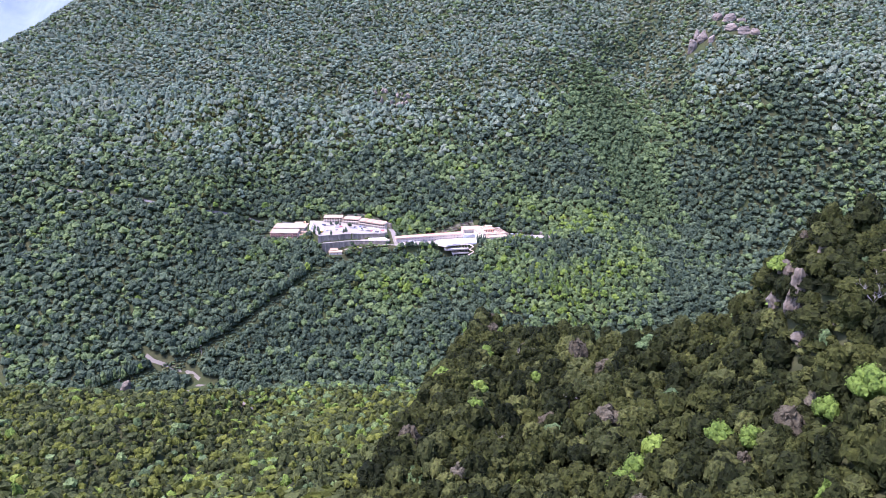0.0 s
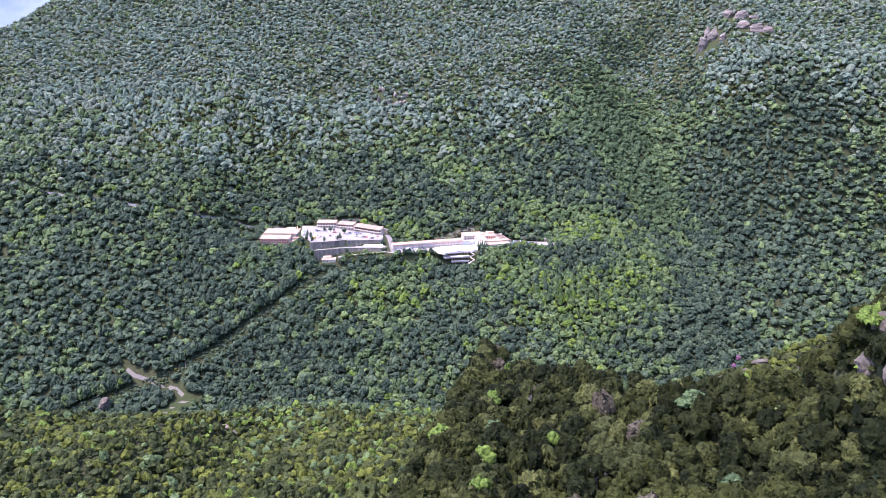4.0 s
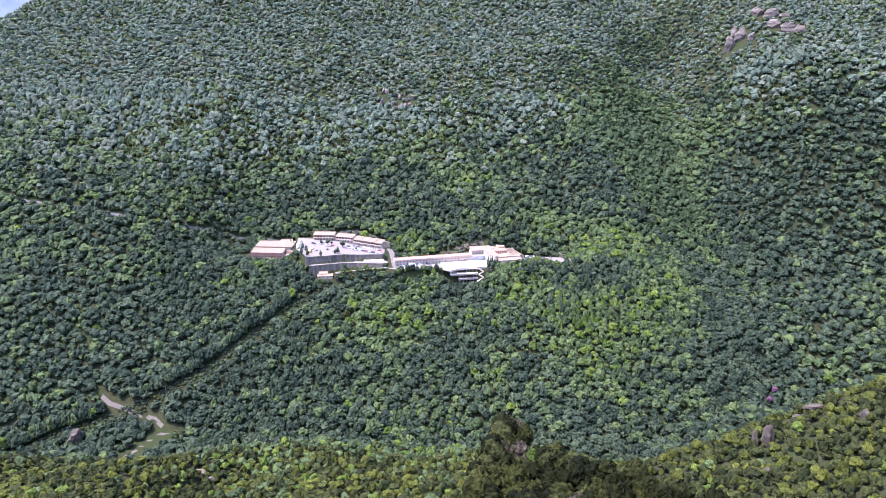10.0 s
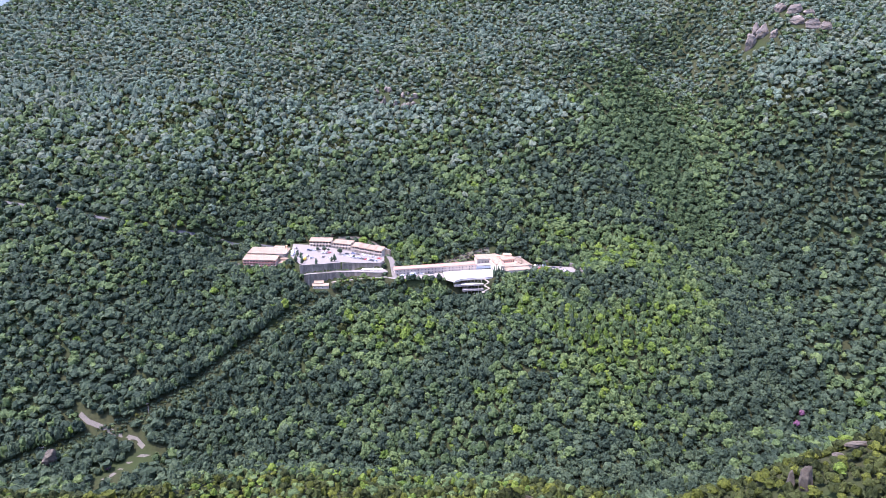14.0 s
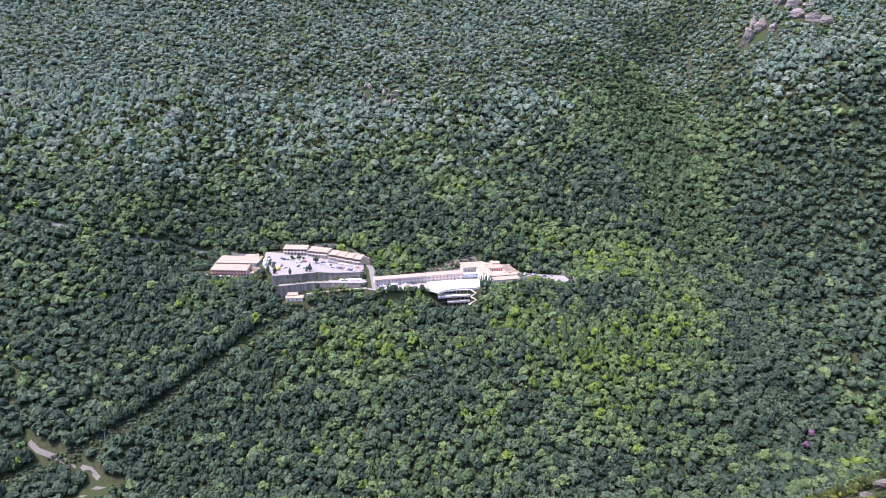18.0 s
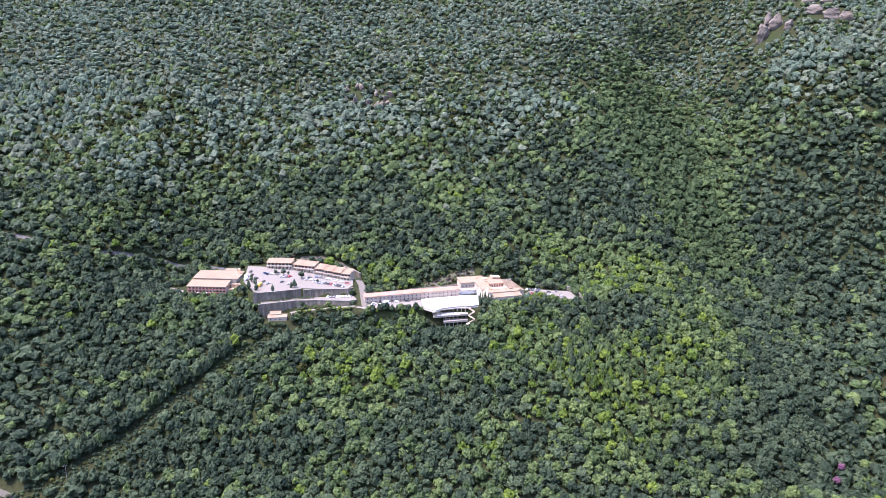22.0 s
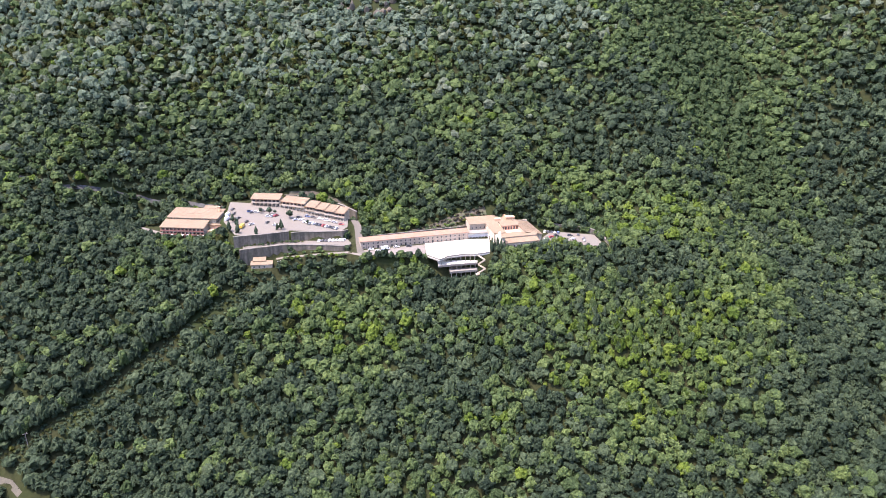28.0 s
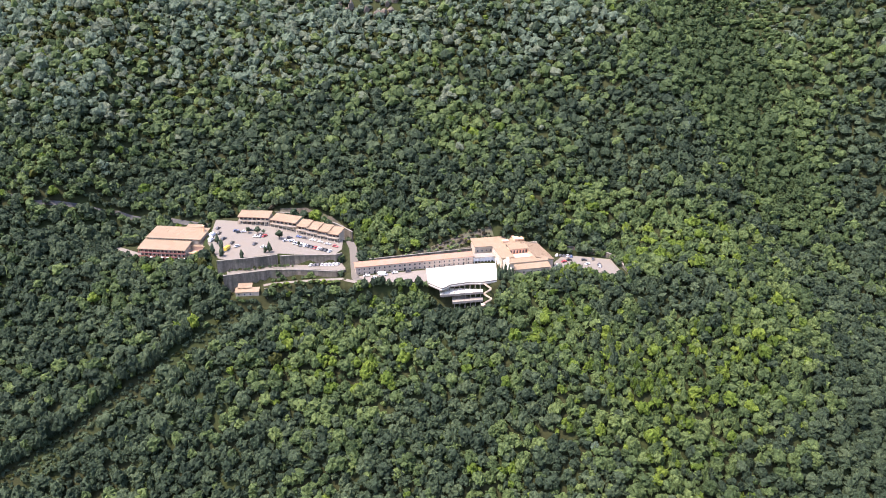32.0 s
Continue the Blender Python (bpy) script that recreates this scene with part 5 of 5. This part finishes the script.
for i, (x, y, a) in enumerate(((68.8, 144, 75), (71.3, 143.6, 75), (73.8, 143.2, 75), (76.4, 143, 75), (79, 142.6, 75), (72.7, 132.5, 30), (76.7, 135.8, 25), (78.5, 128.2, 35), (87.1, 136.4, 0),
                               (88.4, 129.4, 40), (67.4, 125.5, 60), (68.2, 122.2, 60), (93.6, 138.6, 80), (96.2, 129.4, 70), (96.5, 125.8, 70))):
    park(TONES[(i * 4 + 1) % 11], x, y, 3.27, a)
for i, (x, y, a) in enumerate(((-33.6, 108.6, 17), (-42.3, 106.4, 17), (-60.2, 100.2, 17), (-54.3, 97, 10))):
    park(TONES[(i * 4) % 11], x, y, 3.26, a)
for i, (x, y) in enumerate(((-33, 127.3), (-24, 130.2), (-14, 133.4), (-8, 135.3), (-2, 137.2))):
    park(TONES[(i * 4 + 3) % 11], x, y, float(ground(x, y)) + 0.1, 17.5)
coach_van = vehicle("van", "tall white van parked on worn asphalt", "white", place(-172.2, 131.0, lot_z(-172.2, 131) - 0.1, 80), 5.6, 2.0, 1.2, 2.4, True)
vehicle("minibus", "yellow minibus parked in the car park", "yellow", place(-156.0, 112.6, lot_z(-156, 112.6), 84), 6.4, 2.1, 1.2, 2.5, True)
for x, y, a in ((-170.6, 123.6, 82),):
    copy_thing(coach_van, place(x, y, lot_z(x, y), a))
vehicle("bus", "white minibus parked in the court", "white", place(-50.0, 102.0, 3.27, 12), 6.4, 2.1, 1.2, 2.5, True)

# ---- single trees with trunks ----
BARK = surface("brown_bark", (0.07, 0.05, 0.035), (0.16, 0.12, 0.09), 2.0, 0.95, relief=0.05)
DEAD = surface("grey_dead_wood", (0.11, 0.095, 0.085), (0.2, 0.18, 0.16), 2.0, 0.95, relief=0.03)
LEAF_PLUM = foliage("plum_leaves", (0.035, 0.018, 0.028), (0.06, 0.03, 0.045), (0.09, 0.045, 0.06), 0.2)
LEAF_PINK = foliage("pink_blossom", (0.1, 0.045, 0.075), (0.14, 0.065, 0.105), (0.19, 0.09, 0.14), 0.3, 0.1)
LEAF_DARK = foliage("dark_conifer_needles", (0.02, 0.035, 0.02), (0.035, 0.055, 0.03), (0.05, 0.075, 0.038), 0.15)


def limb(bm, a, b, ra, rb, n=6):
    a, b = Vector(a), Vector(b)
    d = (b - a).normalized()
    u = d.orthogonal().normalized()
    w = d.cross(u)
    rows = [[bm.verts.new(c + (u * math.cos(2 * math.pi * i / n) + w * math.sin(2 * math.pi * i / n)) * r) for i in range(n)] for c, r in ((a, ra), (b, rb))]
    for i in range(n):
        bm.faces.new((rows[0][i], rows[0][(i + 1) % n], rows[1][(i + 1) % n], rows[1][i]))
    bm.faces.new(rows[1])


def crown_mesh(name, template, wide, tall, material, tint):
    v, f, nbody = template
    me = bpy.data.meshes.new(name)
    me.from_pydata((v * [wide, wide, tall]).tolist(), [], f.tolist())
    me.polygons.foreach_set("use_smooth", np.arange(len(f)) < nbody)
    a = me.attributes.new("tint", "FLOAT", "POINT")
    a.data.foreach_set("value", np.full(len(v), tint, np.float32))
    me.materials.append(material)
    return me


def tree(name, label, x, y, wide, tall, trunk, material, template, tint=0.5, z=None, group=""):
    base = float(ground(x, y)) if z is None else z
    t = thing(name, label, "tree", place(x, y, base, (x * 37 + y * 13) % 360), group)
    bm = bmesh.new()
    limb(bm, (0, 0, -0.5), (0.1, 0.05, trunk + tall * 0.5), wide * 0.1 + 0.06, wide * 0.05)
    for i in range(5):
        a = i * 1.3
        limb(bm, (0.05, 0.02, trunk + tall * 0.1 * i), (math.cos(a) * wide * 0.6, math.sin(a) * wide * 0.6, trunk + tall * (0.5 + 0.12 * i)), wide * 0.045, wide * 0.02, 5)
    part("trunk", bm, BARK, t)
    c = part("crown", crown_mesh("crown", template, wide, tall, material, tint), None, t)
    c.location = (0, 0, trunk + tall * 0.85)
    return t


FIR = [crown(14, 140, 0.12, 300 + i, 0.78) for i in range(3)]
FULL = [crown(14, 320, 0.085, 320 + i, 0.1) for i in range(4)]
BUSH = [crown(8, 60, 0.14, 340 + i, 0.0) for i in range(3)]
for i, (x, y, w, h) in enumerate(((-143, 102.3, 1.6, 2.0), (-127.4, 112.6, 1.9, 2.5), (-160.1, 113, 2.0, 2.4), (-156.4, 103, 1.9, 2.3), (-165, 120, 1.8, 2.2), (-163, 104.5, 2.2, 2.6), (-129.8, 112, 1.4, 1.6))):
    tree("conifer", "dark pointed conifer at the edge of the car park", x, y, w * 1.25, h * 1.3, 1.0, LEAF_DARK, FIR[i % 3], 0.6, lot_z(x, y) if i != 5 else None, "car park trees")
for i, (x, y, w) in enumerate(((-142, 137.4, 2.1), (-125.6, 132.8, 2.3), (-149.2, 138.8, 1.4), (-110.2, 123.2, 1.2), (-138.2, 137.8, 1.2))):
    tree("round_tree", "small round dark tree in the car park", x, y, w * 1.2, w * 1.3, 1.2, LEAF_OAK if i % 2 else LEAF_DARK, BUSH[i % 3], 0.4, lot_z(x, y), "car park trees")
for i, (x, y, w, h) in enumerate(((26.4, 100.2, 1.6, 2.9), (28.4, 100.6, 1.5, 2.5), (30.6, 101.2, 1.7, 3.1), (33.0, 101.4, 1.6, 2.7), (35.4, 101.8, 1.4, 2.2), (37.5, 101.6, 1.2, 1.6), (45, 103.4, 1.2, 1.2), (51, 105, 1.2, 1.1), (57, 107, 1.4, 1.4))):
    tree("cypress", "dark narrow cypress before the church", x, y, w * 1.25, h * (1.7 if i < 6 else 1.2), 0.6, LEAF_DARK, FIR[i % 3], 0.7, None, "church cypresses")
for i, (x, y, w) in enumerate(((63.5, 107, 1.9), (66.5, 109, 2.1), (71, 112, 1.7))):
    tree("young_tree", "light grey-green tree beside the church", x, y, w, w * 1.5, 2.0, LEAF_GREY, FULL[i % 4], 0.7)
for i in range(8):
    x, y = -60 + i * 4.6 + (i % 3), 116.5 + i * 1.42
    tree("shrub", "small olive shrub behind the long wing", x, y, 1.0 + 0.3 * (i % 3), 1.0, 0.2, LEAF_OLIVE, BUSH[i % 3], 0.4, None, "shrubs behind the wing")
for x, y, w in ((60.7, -541, 4.2), (66, -546, 3.6), (36.5, -551, 4.0), (41, -545, 3.4), (86.3, -553, 5.2), (80, -549, 3.4), (11.8, -434, 3.4), (14.5, -428, 2.8), (5.5, -501, 3.4), (-8, -462, 3.0), (27, -470, 2.6)):
    w *= 0.85
    tree("spring_tree", "bright yellow-green broadleaf tree on the near spur", x, y, w, w * 1.05, 2.2, LEAF_SPRING, FULL[int(x) % 4], 0.4, None, "bright trees on the spur")
for x, y in ((281, 8), (272, -4)):
    tree("judas_tree", "pink blossoming tree in the valley wood", x, y, 2.6, 2.6, 7.0, LEAF_PINK, FULL[int(x) % 4], 0.5, None, "blossoming trees")


def dead_tree(x, y, size, seed):
    r = random.Random(seed)
    t = thing("bare_tree", "leafless grey tree with spreading twigs", "tree", place(x, y, float(ground(x, y)), seed * 50), "bare trees on the spur")
    bm = bmesh.new()
    limb(bm, (0, 0, -0.4), (0.2, 0.1, size * 0.5), 0.2, 0.14)
    part("trunk", bm, DEAD, t)
    bm = bmesh.new()

    def grow(p, d, l, rad, depth):
        q = p + d * l
        limb(bm, p, q, rad, rad * 0.6, 4)
        if depth:
            for _ in range(3):
                n = (d + Vector((r.uniform(-1, 1), r.uniform(-1, 1), r.uniform(-0.3, 0.9))) * 0.75).normalized()
                grow(p + d * l * r.uniform(0.6, 1.0), n, l * r.uniform(0.55, 0.8), rad * 0.6, depth - 1)

    for i in range(6):
        a = i * 1.05 + r.uniform(-0.3, 0.3)
        grow(Vector((0.15, 0.08, size * (0.3 + 0.04 * i))), Vector((math.cos(a), math.sin(a), 0.9)).normalized(), size * 0.42, 0.09, 3)
    part("branches", bm, DEAD, t)


for i, (x, y, s) in enumerate(((26.6, -437, 6.5), (34.3, -494, 5.0), (9.3, -522, 4.6), (95.4, -536, 7.0), (50, -531, 4.0))):
    dead_tree(x, y, s, i + 1)

# ---- rocks ----
ROCK = surface("weathered_limestone", (0.027, 0.0215, 0.0135), (0.075, 0.062, 0.041), 0.5, 0.95, (0.046, 0.034, 0.02), 0.12, relief=0.25)
PALE_ROCK = surface("pale_limestone", (0.075, 0.06, 0.043), (0.15, 0.125, 0.095), 0.5, 0.95, (0.09, 0.067, 0.045), 0.12, relief=0.25)


def rock(name, label, x, y, sx, sy, sz, turn, seed, material=PALE_ROCK, sink=0.35, level=4, z=None, group=""):
    v, f = ico(level)
    r = np.random.default_rng(seed)
    n = r.normal(size=(16, 3))
    n /= np.linalg.norm(n, axis=1)[:, None]
    cut = r.uniform(0.62, 1.0, 16) / np.maximum(v @ n.T, 0.05)
    k = np.array([noise.fractal(Vector(q) * 2.3 + Vector((seed * 7.1, seed * 3.3, 0)), 0.9, 2.1, 4) for q in v])
    p = v * (np.minimum(cut.min(1), 1.25) * (1 + 0.13 * k))[:, None]
    p[:, :2] *= (1 + 0.05 * np.sign(np.sin(p[:, 2:3] * 9 + 2 * k[:, None])))
    me = bpy.data.meshes.new(name)
    me.from_pydata((p * [sx, sy, sz]).tolist(), [], f.tolist())
    me.polygons.foreach_set("use_smooth", np.zeros(len(f), bool))
    me.materials.append(material)
    base = float(ground(x, y)) if z is None else z
    ob = new(name, me)
    ob.matrix_world = place(x, y, base + sz * (1 - 2 * sink), turn)
    return tagged(ob, label, "rock", group)


for label, x, y, z, sx, sy, sz, turn, seed in (("grey limestone slab of the crag on the near spur", 86.0, -521.5, 128.5, 3.6, 3.0, 6.6, 25, 1),
                                              ("brown-stained limestone crag under dry grass", 88.0, -511.5, 131.5, 3.0, 3.0, 6.5, -20, 2),
                                              ("brown-stained limestone crag below the top of the spur", 91.5, -519.0, 138.0, 3.0, 2.6, 4.2, 10, 3),
                                              ("pinkish limestone crag breaking out of scrub", 84.0, -513.0, 123.5, 2.2, 2.6, 5.0, 35, 8),
                                              ("low grey rock at the foot of the crag", 84.0, -529.0, 119.5, 2.6, 2.2, 2.6, 15, 9),
                                              ("grey limestone crag among dark scrub", 100.6, -529.5, 137.0, 2.6, 2.6, 4.0, 40, 7)):
    rock("crag", label, x, y, sx, sy, sz, turn, seed, ROCK, 0.5, 4, z, "crags of the near spur")
rock("boulder", "grey boulder half buried in scrub", 88, -534, 1.5, 1.3, 1.7, 10, 4, ROCK)
rock("boulder", "small pale boulder among the shrubs", 13, -454, 1.3, 1.1, 2.4, 40, 5, ROCK, 0.2)
rock("boulder", "pale boulder on the steep edge of the spur", -5, -392, 1.6, 1.5, 2.6, 70, 6, ROCK, 0.5)
for i, (x, y, sx, sy, sz, a) in enumerate(((179.5, -204.5, 2.6, 3.0, 11.0, 20), (174.0, -199, 1.8, 2.4, 8.0, 15), (228, -213, 1.6, 4.0, 4.6, 10), (219, -183, 8.5, 2.2, 2.2, -4), (205, -184, 4.0, 2.0, 1.8, 8), (166, -236, 1.5, 4.0, 4.0, 25), (212, -244, 1.5, 4.0, 4.2, 15))):
    rock("outcrop", "pale limestone outcrop on the scrubby side ridge", x, y, sx, sy, sz, a, 10 + i, ROCK, 0.3, 3, group="ridge outcrops")
rock("valley_crag", "pinkish grey crag standing in the valley wood", -324, -56, 6.5, 5.0, 8.5, 15, 20, ROCK, 0.2)
for i, (x, y, s) in enumerate(((-173, -168, 3.5), (-166, -172, 4.0), (-186, -158, 3.0))):
    rock("boulder", "pale boulder above the valley track", x, y, s, s * 0.6, s * 0.8, i * 40, 30 + i, PALE_ROCK, 0.3, 3)
for i, (x, y, sx, sz, a) in enumerate(((346, 372, 9, 14, 10), (361.8, 375, 11, 12, -5), (356, 384, 7, 12, 30), (401, 372, 12, 9, 0), (417, 366, 13, 9, 8), (431, 362, 10, 8, -10), (404, 392, 12, 9, 12), (388, 398, 9, 9, 0), (422, 388, 8, 7, 0), (372, 366, 6, 8, 10))):
    rock("cliff_face", "pinkish grey cliff face high on the slope", x, y, sx * 0.85, 3.5, sz * 0.85, a, 40 + i, PALE_ROCK, 0.3, 4, group="upper cliffs")
r = random.Random(5)
for i in range(16):
    x, y = -88 + r.uniform(-26, 26), 344 + r.uniform(-13, 13)
    s = r.uniform(2.0, 4.5)
    rock("scree_rock", "pale rock showing through thin trees", x, y, s, s * 0.7, s * 1.3, r.uniform(0, 90), 60 + i, PALE_ROCK, 0.35, 2, group="rock scar")

# ---- poles, valley hut ----
for x, y, h in ((-331, -52, 13), (-123.5, 86, 8), (-262, -14, 10)):
    base = float(ground(x, y))
    p = thing("utility_pole", "grey timber utility pole with a cross arm", "pole", place(x, y, base, 40), "poles along the cutting")
    bm = bmesh.new()
    limb(bm, (0, 0, -1), (0, 0, h), 0.2, 0.13, 8)
    part("pole", bm, DEAD, p)
    part("cross_arm", boxes((-1.4, 1.4, -0.08, 0.08, h - 0.7, h - 0.5)), DEAD, p)
    part("insulator", boxes(*[(a, a + 0.12, -0.06, 0.06, h - 0.5, h - 0.2) for a in (-1.3, -0.06, 1.18)]), CANVAS, p)
tree("plum_bush", "dark purple-leaved bush beside the valley track", -277, -57, 2.4, 2.2, 0.8, LEAF_PLUM, BUSH[0], 0.4)
